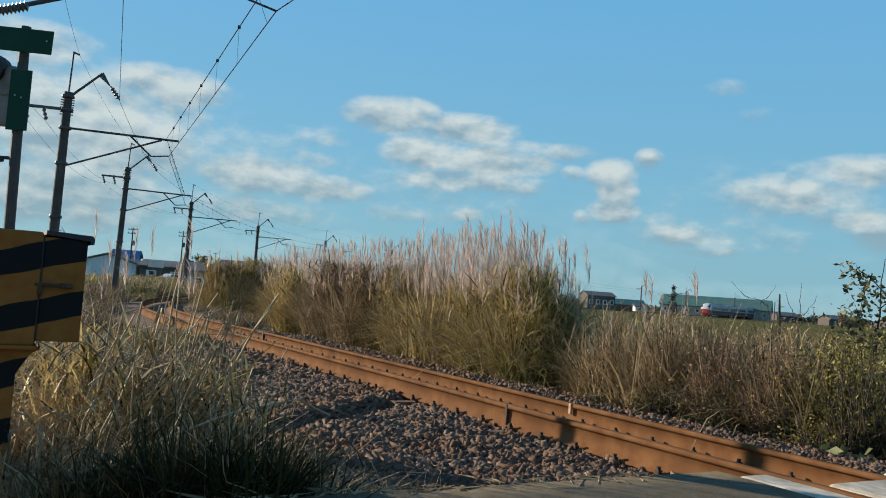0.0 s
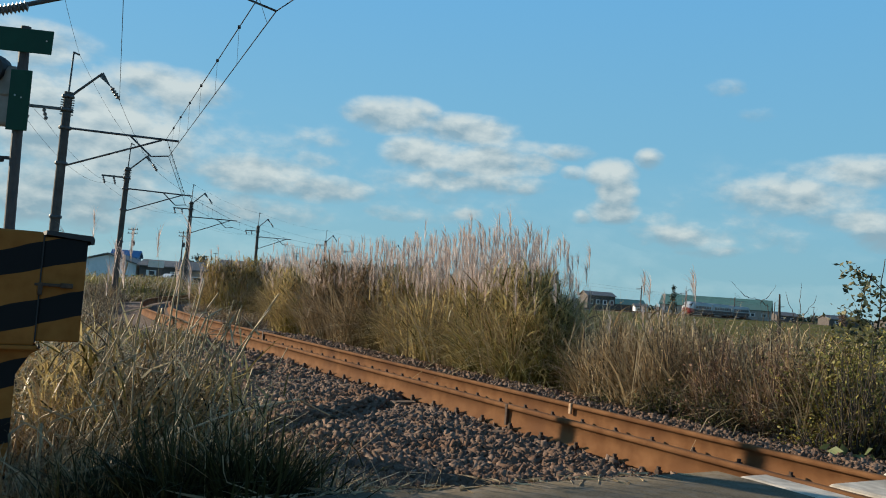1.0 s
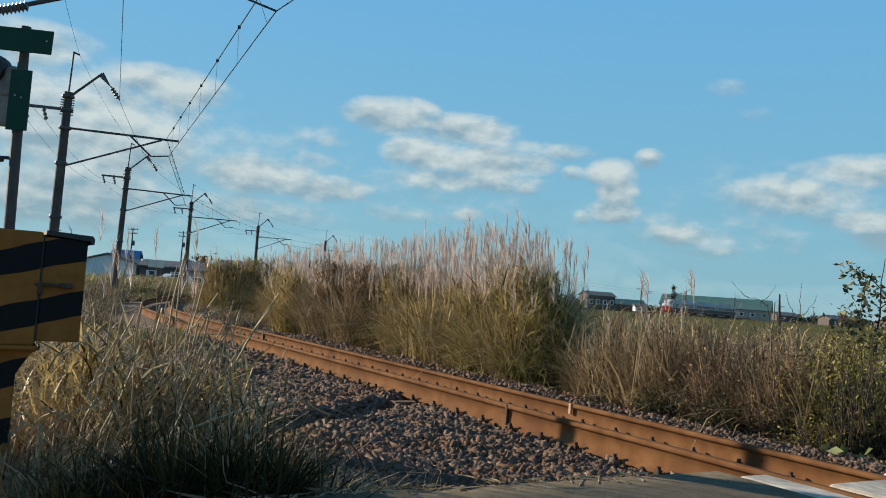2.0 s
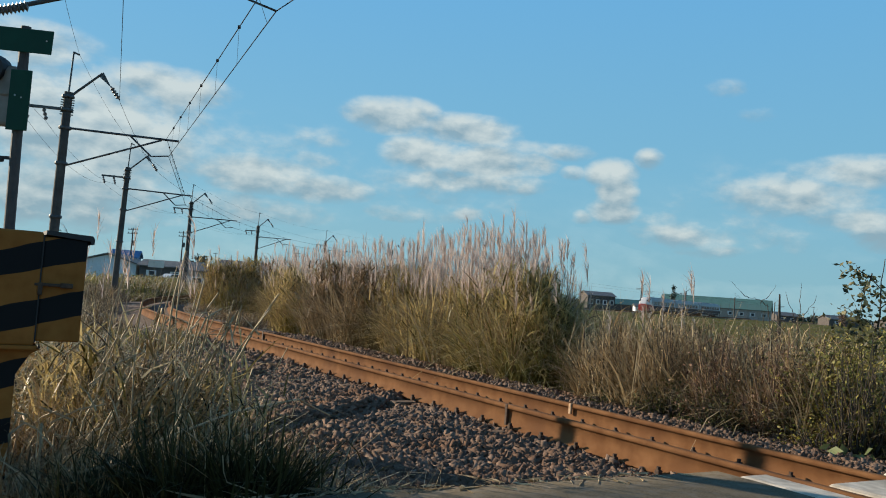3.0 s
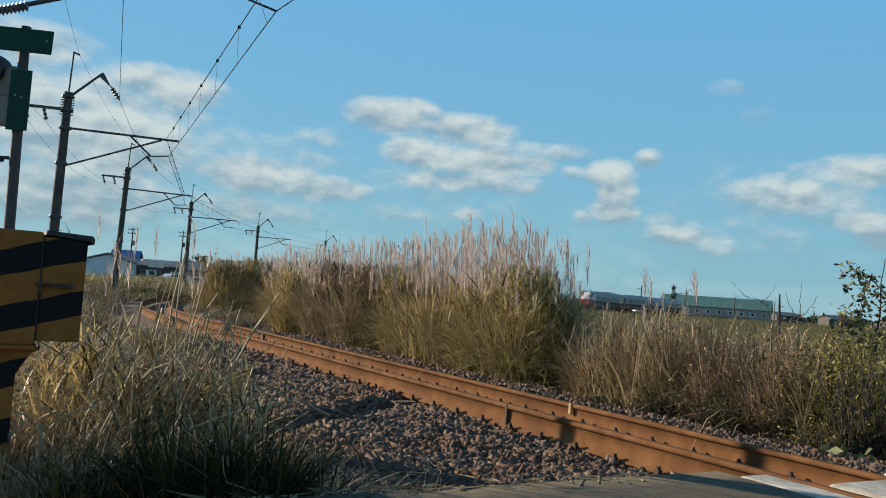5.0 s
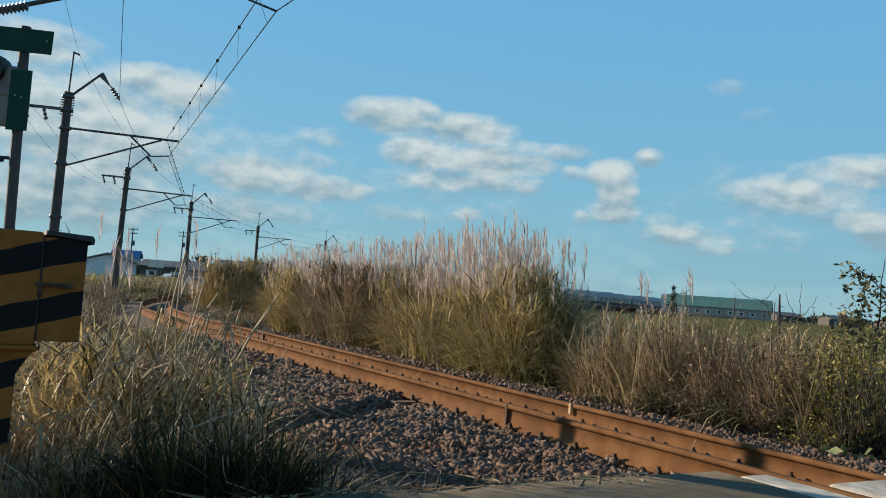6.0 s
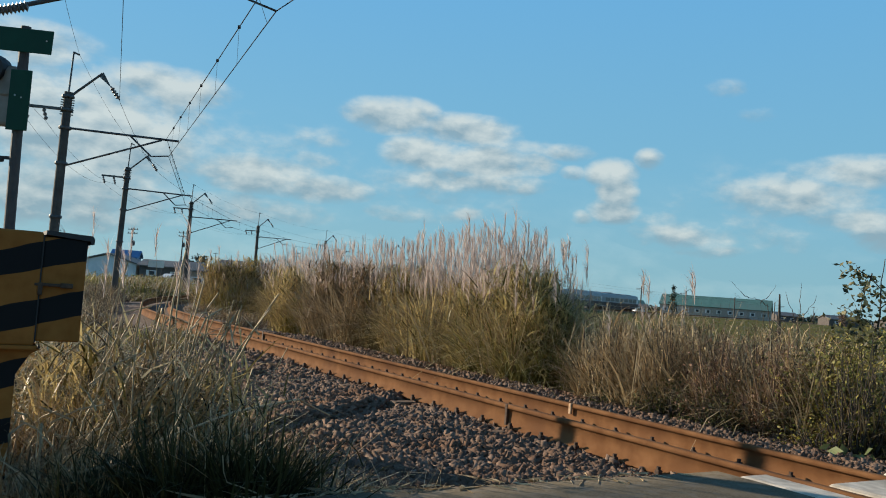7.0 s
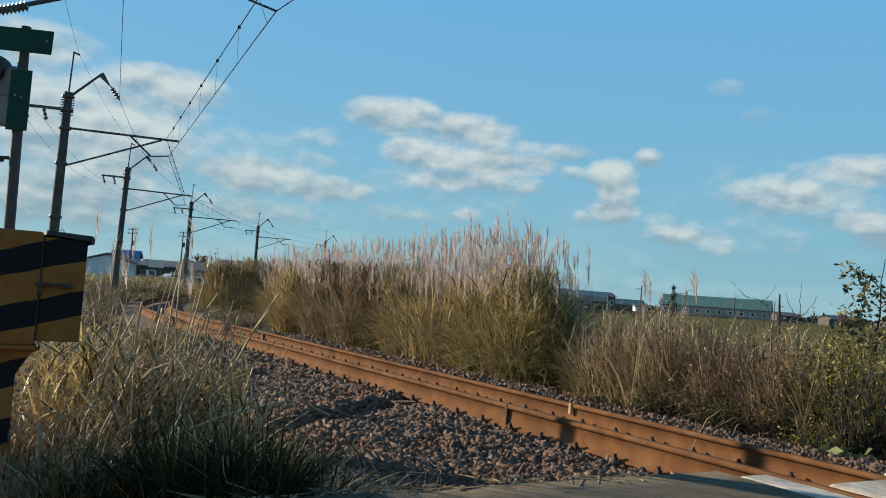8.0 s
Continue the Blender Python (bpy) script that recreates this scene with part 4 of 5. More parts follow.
    for i in range(8):
        p = at(10.5 + 5.0 * i, MID - 5.9 - 0.06 * i * i)
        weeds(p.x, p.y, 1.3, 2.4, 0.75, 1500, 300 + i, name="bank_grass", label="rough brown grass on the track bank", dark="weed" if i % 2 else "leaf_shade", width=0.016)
    near_bend = [j for j in range(1, 400) if 20 < LINE[j].y < 58][::9]
    for i, j in enumerate(near_bend):
        d = (LINE[j + 1] - LINE[j - 1]).normalized()
        p = LINE[j] - Vector((d.y, -d.x, 0)) * (2.5 + 0.7 * (i % 3))
        weeds(p.x, p.y, 0.7, 2.2, 0.6, 1100, 340 + i, name="bank_grass", label="low brown weeds on the ballast shoulder", dark="weed" if i % 2 else "vine", stalk="redtwig", width=0.014)
    # dark weeds added to stand in for the pampas clump's shadow
    for i, j in enumerate([j for j in range(1, 400) if 27 < LINE[j].y < 46][::8]):
        d = (LINE[j + 1] - LINE[j - 1]).normalized()
        p = LINE[j] + Vector((d.y, -d.x, 0)) * (2.0 + 0.4 * (i % 2))
        weeds(p.x, p.y, 0.5, 1.6, 0.5, 800, 400 + i, name="bank_grass", label="low weeds added before the pampas, its shadow put into their dark leaves", dark="leaf_umber", stalk="redtwig", width=0.014, zadd=0.1)
    stalks((-2.68, 7.75, -0.55), 58, 18, (0.4, 0.34), (1.1, 2.15), "pale dead reed stalks, bent and broken", 91, 0.24)
    stalks((-2.55, 6.3, -0.4), 34, 16, (0.45, 0.25), (0.35, 0.75), "short pale broken stalks at the road's edge", 96)
    stalks((3.5, 14.0, -0.7), 90, 12, (0.4, 0.4), (1.2, 2.1), "pale dead reed stalks standing in the thicket", 92)
    stalks((4.45, 13.2, -0.7), 50, 12, (0.45, 0.4), (1.0, 1.95), "pale dead reed stalks standing in the thicket", 93)
    stalks((5.3, 12.2, -0.7), 36, 12, (0.4, 0.4), (1.0, 1.9), "pale dead reed stalks standing in the thicket", 94)
    stalks((2.9, 15.6, -0.7), 40, 8, (0.4, 0.4), (1.2, 2.1), "pale dead reed stalks standing in the thicket", 95)
    # rough growth between the bend and the pole line
    for i, (x, y) in enumerate(((-13.6, 28.5), (-14.8, 31.0), (-16.6, 34.5), (-18.2, 38.5), (-19.4, 42.5), (-20.4, 47.5), (-21.6, 53.0), (-15.0, 35.0), (-16.6, 39.5), (-18.0, 45.0), (-11.6, 25.0), (-9.8, 21.5))):
        weeds(x, y, 1.3, 2.4, 1.05, 1500, 380 + i, name="bank_grass", label="rough brown grass beside the bend", dark="leaf_umber" if i % 2 else "weed", stalk="redtwig", width=0.02)
    fallen = base("dead_reeds", Matrix.Identity(4), "long pale reed stalk lying across the grass", "reeds", "dead reeds")
    tube("reed", [(-2.15, 6.5, -0.02), (-1.98, 6.62, 0.06), (-1.67, 7.3, 0.17), (-1.34, 8.6, 0.14), (-1.1, 9.3, -0.1)], 0.009, "straw", fallen, 5)
    kinked = base("dead_reeds", Matrix.Identity(4), "thin kinked dead stem at the road's edge", "reeds", "dead reeds")
    tube("reed", [(-1.24, 5.2, 0.23), (-1.225, 5.2, 0.13), (-1.2, 5.2, 0.07), (-1.1, 5.2, 0.045), (-1.0, 5.18, 0.02)], 0.004, "straw", kinked, 5)
    litter()


def stalks(place, upright, fallen, spread, height, label, seed, drift=0.08):
    """Pale dead reed stalks, some kinked, standing in a clump, with broken ones across them."""
    rng = np.random.default_rng(seed)
    root = base("dead_reeds", Matrix.Translation(place), label, "reeds", "dead reeds")
    for i in range(upright):
        a = Vector((rng.normal(0, spread[0]), rng.normal(0, spread[1]), 0))
        h, lean, az = rng.uniform(*height), abs(rng.normal(0.12, 0.16)), rng.uniform(0, 6.28)
        d = Vector((lean * math.cos(az) + drift * rng.uniform(0.2, 1.6), lean * math.sin(az), 1.0))
        pts = [a, a + d * h * 0.5, a + d * h * 0.78]
        if rng.uniform() < 0.45:
            pts.append(pts[-1] + Vector((rng.normal(0, 0.2), rng.normal(0, 0.2), rng.uniform(-0.3, 0.1))))
        else:
            pts.append(a + d * h + Vector((0.05, 0, 0)))
        tube("reed", pts, rng.uniform(0.005, 0.010), "straw", root, 4)
    for i in range(fallen):
        a = Vector((rng.uniform(-0.6, 0.4), rng.uniform(-0.6, 0.3), rng.uniform(0.1, 0.9)))
        b = a + Vector((rng.uniform(-0.35, 0.35), rng.normal(0, 0.15), rng.uniform(-0.2, 0.3)))
        tube("reed", [a, a.lerp(b, 0.5) + Vector((0, 0, 0.03)), b], 0.006, "straw", root, 4)


def litter():
    rng = np.random.default_rng(77)
    pts = np.array([(*at(rng.uniform(4.95, 14), rng.uniform(-3, 2.6)).xy, 0) for _ in range(900)])
    pts[:, 2] = [ground_z(p[0], p[1]) + 0.03 for p in pts]
    v, f, _ = blades(rng, pts, rng.uniform(0.06, 0.26, len(pts)), 0.008, rng.uniform(0.8, 1.2, len(pts)), 0.0, 2)
    v[:, 2] = np.repeat(pts[:, 2], 6) + rng.uniform(0, 0.08, len(v))
    edge = np.array([(*at(4.97 + rng.normal(0, 0.03), rng.uniform(-1, 5.2)).xy, 0.0) for _ in range(200)])
    v2, f2, _ = blades(rng, edge, rng.uniform(0.05, 0.3, len(edge)), 0.007, rng.uniform(0.8, 1.2, len(edge)), 0.0, 2)
    v2[:, 2] = rng.uniform(-0.01, 0.012, len(v2))
    tagged(raw_mesh("straw_litter", *join_strips(((v, f), (v2, f2))), "straw"), "scattered dry straw on the ground", "litter", kind="stuff")


def sapling():
    rng = np.random.default_rng(61)
    x, y = 5.4, 10.5
    root = base("sapling", Matrix.Translation((x, y, ground_z(x, y) - 0.03)), "slender sapling wrapped in dark leafy vine", "tree")
    h = 2.5
    rows = [((0, 0, 0), (0.03, 0, 1.5), 0.0, 0.022), ((0.03, 0, 1.45), (0.08, 0, h + 0.1), 0.0, 0.016)]
    rows += [((0.06, 0, 2.2), (-0.34, 0.05, h - 0.05), 0.08, 0.012), ((-0.06, 0, 2.4), (-0.2, 0, 1.85), 0.05, 0.01), ((0.03, 0, 1.7), (-0.42, 0, 1.95), 0.05, 0.012),
             ((0.04, 0, 1.95), (0.3, 0, 2.2), 0.02, 0.010), ((0.03, 0, 1.5), (-0.5, 0.1, 1.72), 0.03, 0.01), ((0.03, 0, 1.6), (0.3, 0.1, 1.75), 0.03, 0.01)]
    twigs(rng, "trunk", rows[:2], root, "twig")
    tagged(twigs(rng, "branchwork", rows[2:], root, "twig"), kind="stuff")
    cs = np.array([np.array(a) + (np.array(b) - np.array(a)) * t for a, b, _, _ in rows[2:] for t in (0.3, 0.5, 0.7, 0.85, 1.0)] + [(-0.34, 0, 2.38), (-0.26, 0, 2.34), (-0.16, 0, 2.3), (-0.2, 0, 2.15), (-0.16, 0, 2.05), (-0.1, 0, 1.9), (-0.3, 0, 1.7), (-0.1, 0, 1.7)])
    v, f = leaf_cloud(rng, cs, 420, 0.075, 0.085)
    raw_mesh("crown", v, f, "vine_dark", root)
    x, y = 5.62, 14.0
    stake = base("stake", Matrix.Translation((x, y, ground_z(x, y) - 0.05)), "weathered wooden stake leaning in the thicket", "stake")
    part("shaft", lathe(bmesh.new(), (0.06, 0, 0), (-0.02, 0, 2.3), (0.045, 0.034, 0.03, 0.034, 0.026, 0.012), 7), "twig", stake)


def bare_branches():
    rng = np.random.default_rng(62)
    for x, y, rows in ((4.85, 12.0, (((0, 0, 0), (-0.2, 0, 2.0), 0.0, 0.016), ((-0.2, 0, 1.95), (-0.5, 0.1, 2.08), 0.03, 0.008), ((-0.45, 0.1, 2.04), (-0.74, 0.1, 2.30), 0.0, 0.006), ((-0.3, 0, 2.0), (-0.1, 0, 2.25), 0, 0.006))),
                       (5.3, 12.5, (((0, 0, 0), (0.0, 0, 1.9), 0.0, 0.014), ((0, 0, 1.6), (-0.22, 0, 2.25), 0.03, 0.008), ((0, 0, 1.7), (0.25, 0, 2.2), 0.02, 0.008), ((0, 0, 1.85), (0.05, 0.1, 2.4), 0, 0.007))),
                       (2.55, 15.4, (((0, 0, 0), (0.15, 0, 1.5), 0.1, 0.014), ((0.15, 0, 1.5), (0.75, 0, 1.35), 0.18, 0.012), ((0.1, 0, 1.2), (0.9, 0, 0.6), 0.35, 0.011))),
                       (3.2, 13.9, (((0, 0, 0), (-0.5, 0, 1.4), 0.1, 0.014), ((-0.2, 0, 0.7), (-0.7, 0, 0.9), 0.1, 0.009), ((-0.5, 0, 1.35), (-0.75, 0, 1.9), 0.05, 0.008)))):
        root = base("bare_branch", Matrix.Translation((x, y, ground_z(x, y) - 0.05)), "dark leafless branch arching out of the thicket", "branch", "bare branches in the thicket")
        for r in rows:
            twigs(rng, "twig", [r], root, "twig")


vegetation()
sapling()
bare_branches()


# ---- overhead line ----
def catenary_pole(drop=0.0, reach=3.65):
    """A concrete pole with a hinged bracket; local x reaches over the track."""
    root = base("catenary_pole", Matrix.Identity(4), "round concrete catenary pole with steel bracket arms", "pole", "catenary poles along the track")
    part("pole", lathe(bmesh.new(), (0, 0, -0.9), (0, 0, 7.05), [0.18 - 0.006 * i for i in range(9)], 14), "pole", root)
    for z in (2.9, 4.67, 5.85, 6.45, 6.9):
        part("band", lathe(bmesh.new(), (0, 0, z - 0.05), (0, 0, z + 0.05), (0.19, 0.205, 0.205, 0.19), 14), "steel", root)
    bm = bmesh.new()
    for z in (6.3, 6.38, 6.46, 6.54, 6.62, 6.7, 6.78):
        box(bm, (0.0, 0, z), (0.42, 0.05, 0.03))
    part("cleats", bm, "steel", root)
    part("upper_arm", rod(bmesh.new(), (0.15, 0, 5.86), (reach, 0, 5.80), 0.038), "steel", root)
    part("brace", rod(bmesh.new(), (0.15, 0, 4.62 - drop), (3.05 if drop else reach - 0.55, 0, 5.78), 0.032), "steel", root)
    if drop:
        bm = rod(bmesh.new(), (3.20, 0, 5.84), (3.26, 0, 5.42), 0.03)
        rod(bm, (3.40, 0, 5.51), (4.088, 0, 5.395), 0.018)
        rod(bm, (3.26, 0, 5.42), (3.42, 0, 5.53), 0.025)
    else:
        bm = rod(bmesh.new(), (reach - 1.6, 0, 5.84), (reach - 0.85, 0, 5.20), 0.03)
        rod(bm, (reach - 0.85, 0, 5.20), (reach - 0.28, 0, 5.27), 0.022)
    part("steady_arm", bm, "steel", root)
    bm = rod(bmesh.new(), (0.1, 0, 6.95), (1.0, 0, 7.80), 0.045, 0.04)
    part("strut", bm, "steel", root)
    bm = prism(bmesh.new(), ((0.93, 7.66), (1.03, 7.84), (1.32, 7.36)), -0.03, 0.03)
    part("gusset", bm, "steel", root)
    bm = bmesh.new()
    a, b = Vector((1.30, 0, 7.40)), Vector((1.62, 0, 6.98))
    lathe(bm, a, b, [0.02, 0.03, 0.085, 0.03, 0.085, 0.03, 0.085, 0.03, 0.085, 0.03, 0.02], 9)
    part("insulator", bm, "porcelain", root)
    bm = rod(bmesh.new(), (0.0, 0, 6.95), (0.03, 0, 8.42), 0.032, 0.028)
    rod(bm, (0.02, 0, 8.40), (0.22, 0, 8.33), 0.03)
    part("spur", bm, "steel", root)
    part("crossarm", box(bmesh.new(), (-0.7, 0, 6.47), (1.35, 0.09, 0.09)), "steel", root)
    for x in (-1.3, -0.72):
        bm = bmesh.new()
        lathe(bm, (x, 0, 6.43), (x + 0.12, 0, 6.05), [0.02, 0.07, 0.03, 0.07, 0.03, 0.07, 0.02], 8)
        part("insulator", bm, "porcelain", root)
    # long rod insulator at the foot of the nearest brace
    if drop:
        bm = bmesh.new()
        lathe(bm, (0.2, 0, 4.644 - drop), (0.74, 0, 4.876 - drop), [0.035, 0.075] * 12 + [0.035], 10)
        part("rod_insulator", bm, "porcelain", root)
    return root


POLES = ((-6.32, 10.62), (-12.8, 27.8), (-17.98, 47.0), (-19.85, 66.0), (-19.55, 89.0), (-15.2, 109.5), (-7.3, 121.5), (52.0, 219.5), (68.8, 237.5), (94.5, 272.0), (122.0, 309.0))


def heading_at(x, y):
    i = min(range(1, len(LINE) - 1), key=lambda k: (LINE[k] - Vector((x, y, 0))).length_squared)
    d = LINE[i + 1] - LINE[i - 1]
    return math.atan2(d.x, d.y)


def overhead():
    near, first = catenary_pole(0.2, 4.4), catenary_pole()
    poses = []
    for i, (x, y) in enumerate(POLES):
        h = radians(-9.0) if i == 1 else radians(-3.0) if i == 2 else heading_at(x, y)
        m = Matrix.Translation((x, y, 0)) @ Matrix.Rotation(-h, 4, "Z")
        if i in (1, 2):
            m = m @ Matrix.Rotation(radians(0.5 if i == 1 else 1.2), 4, "Y")
        poses.append(m)
        if i == 0:
            near.matrix_basis = m
        elif i == 1:
            first.matrix_basis = m
        else:
            copy_thing(first, m)
    rng = np.random.default_rng(3)

    def tip(i, local):
        """A point on a bracket; the nearest one holds its two wires otherwise than the rest."""
        if i == 0 and local == (3.25, 0, 5.85):
            local = (3.80, 0, 5.54)
        elif i == 0 and local == (3.37, 0, 5.25):
            local = (4.088, 0, 5.395)
        return poses[i] @ Vector(local)

    def span(name, local, radius, label, sag, droppers=None, only=range(0, 10)):
        root = base(name, Matrix.Identity(4), label, "wire", "overhead wires")
        for i in only:
            a, b = tip(i, local), tip(i + 1, local)
            pts = [a.lerp(b, t) - Vector((0, 0, sag * 4 * t * (1 - t))) for t in np.linspace(0, 1, 13)]
            tube("wire", pts, radius, "wire", root)
        return root

    back = poses[0] @ Matrix.Translation((0, -18, 0))
    span("messenger_wire", (3.25, 0, 5.85), 0.009, "thin dark messenger wire over the track", 0.0)
    cw = span("contact_wire", (3.37, 0, 5.25), 0.009, "thin dark contact wire over the track", 0.0)
    tube("wire", [tip(0, (3.37, 0, 5.25)), back @ Vector((4.7, 0, 5.42))], 0.009, "wire", cw)
    # droppers with clamps between the two
    for i in range(0, 4):
        for t, u in ((0.0, 0.04), (0.107, 0.207), (0.266, 0.374), (0.426, 0.536), (0.57, 0.68), (0.713, 0.82), (0.844, 0.945)) if i == 0 else [(k / 10, k / 10) for k in range(1, 10)]:
            a = tip(i, (3.25, 0, 5.85)).lerp(tip(i + 1, (3.25, 0, 5.85)), t)
            b = tip(i, (3.37, 0, 5.25)).lerp(tip(i + 1, (3.37, 0, 5.25)), u)
            tube("dropper", [a, b], 0.004, "wire", cw, 3)
            part("clamp", box(bmesh.new(), a, (0.045, 0.07, 0.055), bevel=0.012), "black", cw)
    span("feeder_wire", (1.62, 0, 6.95), 0.007, "thin feeder wire on insulators", 0.25, only=range(1, 6))
    w = base("feeder_wire", Matrix.Identity(4), "thin feeder wire rising towards the crossing", "wire", "overhead wires")
    tube("wire", [poses[1] @ Vector((1.62, 0, 6.95)), Vector((-5.66, 14.0, 5.95)), Vector((-4.6, 11.0, 5.75))], 0.007, "wire", w)
    span("earth_wire", (0.22, 0, 8.33), 0.005, "thin earth wire on the pole tops", 0.3, only=range(0, 6))
    span("signal_cable", (-1.25, 0, 6.05), 0.005, "thin cable on the side arms", 0.5, only=range(0, 6))
    span("signal_cable", (-0.65, 0, 6.05), 0.005, "thin cable on the side arms", 0.4, only=range(0, 6))


overhead()


# ---- by the crossing ----
def striped(name):
    """Yellow paint with slanting black hand-painted stripes, dulled and scratched."""
    m = bpy.data.materials.new(name)
    m.use_nodes = True
    nt = m.node_tree
    N, L = nt.nodes.new, nt.links.new
    b = nt.nodes["Principled BSDF"]
    b.inputs["Roughness"].default_value, b.inputs["Specular IOR Level"].default_value = 0.65, 0.15
    co = N("ShaderNodeTexCoord")
    sep = N("ShaderNodeSeparateXYZ")
    L(co.outputs["Object"], sep.inputs[0])
    nz = N("ShaderNodeTexNoise")
    nz.inputs["Scale"].default_value = 2.2
    L(co.outputs["Object"], nz.inputs["Vector"])

    def mth(op, a, b2):
        n = N("ShaderNodeMath")
        n.operation = op
        for i, v in enumerate((a, b2)):
            if isinstance(v, (int, float)):
                n.inputs[i].default_value = v
            else:
                L(v, n.inputs[i])
        return n.outputs[0]

    ph = mth("SUBTRACT", sep.outputs[2], mth("MULTIPLY", sep.outputs[0], 0.27))
    ph = mth("ADD", ph, mth("MULTIPLY", mth("SUBTRACT", nz.outputs["Fac"], 0.5), 0.07))
    fr = mth("FRACT", mth("DIVIDE", mth("ADD", ph, 10.0 - 0.125), 0.405), 0.0)
    edge = mth("GREATER_THAN", fr, 0.54)
    n2 = N("ShaderNodeTexNoise")
    n2.inputs["Scale"].default_value, n2.inputs["Detail"].default_value = 9.0, 6.0
    L(co.outputs["Object"], n2.inputs["Vector"])
    ramp = N("ShaderNodeValToRGB")
    ramp.color_ramp.elements[0].position, ramp.color_ramp.elements[1].position = 0.35, 0.7
    ramp.color_ramp.elements[0].color, ramp.color_ramp.elements[1].color = (0.25, 0.092, 0.018, 1), (0.33, 0.132, 0.030, 1)
    L(n2.outputs["Fac"], ramp.inputs[0])
    mix = N("ShaderNodeMixRGB")
    L(edge, mix.inputs[0])
    L(ramp.outputs[0], mix.inputs[1])
    mix.inputs[2].default_value = (0.010, 0.010, 0.011, 1)
    L(mix.outputs[0], b.inputs["Base Color"])
    return m


M["striped"] = striped("striped")


def barrier_machine():
    """Cover box on a pedestal, square to the track; local x runs across the track."""
    o = Vector((-2.47, 6.2, 0.0))
    m = Matrix.Translation((o.x, o.y, -0.3)) @ Matrix.Rotation(radians(29), 4, "Z")
    root = base("barrier_machine", m, "barrier machine in black and yellow stripes, paint worn", "barrier machine")
    part("cover", box(bmesh.new(), (-0.255, 0.3, 1.43), (0.29, 0.6, 0.74), bevel=0.012), "striped", root)
    part("housing", box(bmesh.new(), (-0.85, 0.28, 1.43), (0.885, 0.62, 0.80), bevel=0.015), "striped", root)
    bm = prism(bmesh.new(), ((-0.085, 1.83), (-0.07, 1.812), (-0.07, 1.77), (-0.092, 1.765), (-0.098, 1.79), (-0.39, 1.815), (-0.39, 1.845)), -0.02, 0.62)
    part("lid", bm, "black", root, "black sheet-metal lid with a rolled edge")
    part("seam", box(bmesh.new(), (-0.404, -0.006, 1.43), (0.012, 0.012, 0.76)), "black", root)
    bm = box(bmesh.new(), (-0.34, -0.018, 1.46), (0.2, 0.03, 0.022), bevel=0.006)
    box(bm, (-0.23, -0.028, 1.46), (0.08, 0.05, 0.035), bevel=0.008)
    box(bm, (-0.40, -0.02, 1.43), (0.03, 0.035, 0.09), bevel=0.006)
    part("latch", bm, "iron", root, "rusty latch bar")
    bm = prism(bmesh.new(), ((-1.2, 0.02), (-0.50, 0.02), (-0.50, 0.82), (-0.42, 0.96), (-0.36, 1.0), (-1.2, 1.0)), 0.05, 0.5)
    part("pedestal", bm, "striped", root)
    part("flange", box(bmesh.new(), (-0.85, 0.28, 1.015), (0.93, 0.64, 0.03), bevel=0.006), "striped", root)
    part("footing", box(bmesh.new(), (-0.85, 0.28, -0.1), (1.0, 0.7, 0.26), bevel=0.02), "concrete", root)


def crossing_sign():
    root = base("crossing_signal_post", Matrix.Translation((-6.90, 13.5, -0.5)), "steel crossing post with blank green boards and signal head", "sign post")
    part("post", lathe(bmesh.new(), (0.02, 0, 0.0), (-0.07, 0, 5.60), (0.085, 0.085, 0.083, 0.082, 0.08), 14), "post", root)
    part("board", box(bmesh.new(), (-0.36, -0.12, 5.36), (1.6, 0.03, 0.38), Matrix.Rotation(radians(2.0), 3, "Y"), bevel=0.008), "sign_green", root, "dark green horizontal board")
    part("board", box(bmesh.new(), (0.0, -0.13, 4.38), (0.335, 0.03, 0.97), Matrix.Rotation(radians(0.3), 3, "Y"), bevel=0.008), "sign_green", root, "dark green upright board")
    for dx, dz in ((-0.06, 4.45), (0.04, 4.42), (0.36, 5.35)):
        part("bolt", rod(bmesh.new(), (dx, -0.15, dz), (dx, -0.165, dz), 0.012), "marker", root)
    bm = lathe(bmesh.new(), (-0.36, 0.34, 4.70), (-0.36, 0.08, 4.70), (0.30, 0.31, 0.29, 0.2), 18)
    box(bm, (-0.36, 0.2, 4.42), (0.5, 0.18, 0.85), bevel=0.06)
    part("signal_head", bm, "signal", root, "grey signal housing from behind")
    part("hood", lathe(bmesh.new(), (-0.62, 0.0, 4.90), (-0.62, 0.3, 4.90), (0.24, 0.26, 0.26), 16), "black", root, "black lamp hood")
    bm = box(bmesh.new(), (-0.2, 0, 3.46), (0.3, 0.05, 0.05))
    box(bm, (-0.28, 0, 3.43), (0.12, 0.08, 0.08), bevel=0.02)
    part("bracket", bm, "black", root)


def crossing_slabs():
    turn = Matrix.Rotation(-HEAD, 4, "Z")
    for i, (n0, n1, s1) in enumerate(((5.71, 6.10, 4.80), (6.32, 7.16, 4.40), (7.38, 7.9, 4.6))):
        for k in range(4):
            ln = 1.45
            c = at(s1 - ln * (k + 0.5), (n0 + n1) / 2, -0.086)
            root = base("crossing_slab", Matrix.Translation(c) @ turn, "pale worn concrete slab between the rails of the crossing" if i == 1 else "pale worn concrete slab beside the crossing rail", "slab", "concrete crossing slabs")
            part("slab", box(bmesh.new(), (0, 0, 0), (n1 - n0 - 0.02, ln - 0.015, 0.17), bevel=0.05), "concrete", root)


barrier_machine()
crossing_sign()
crossing_slabs()


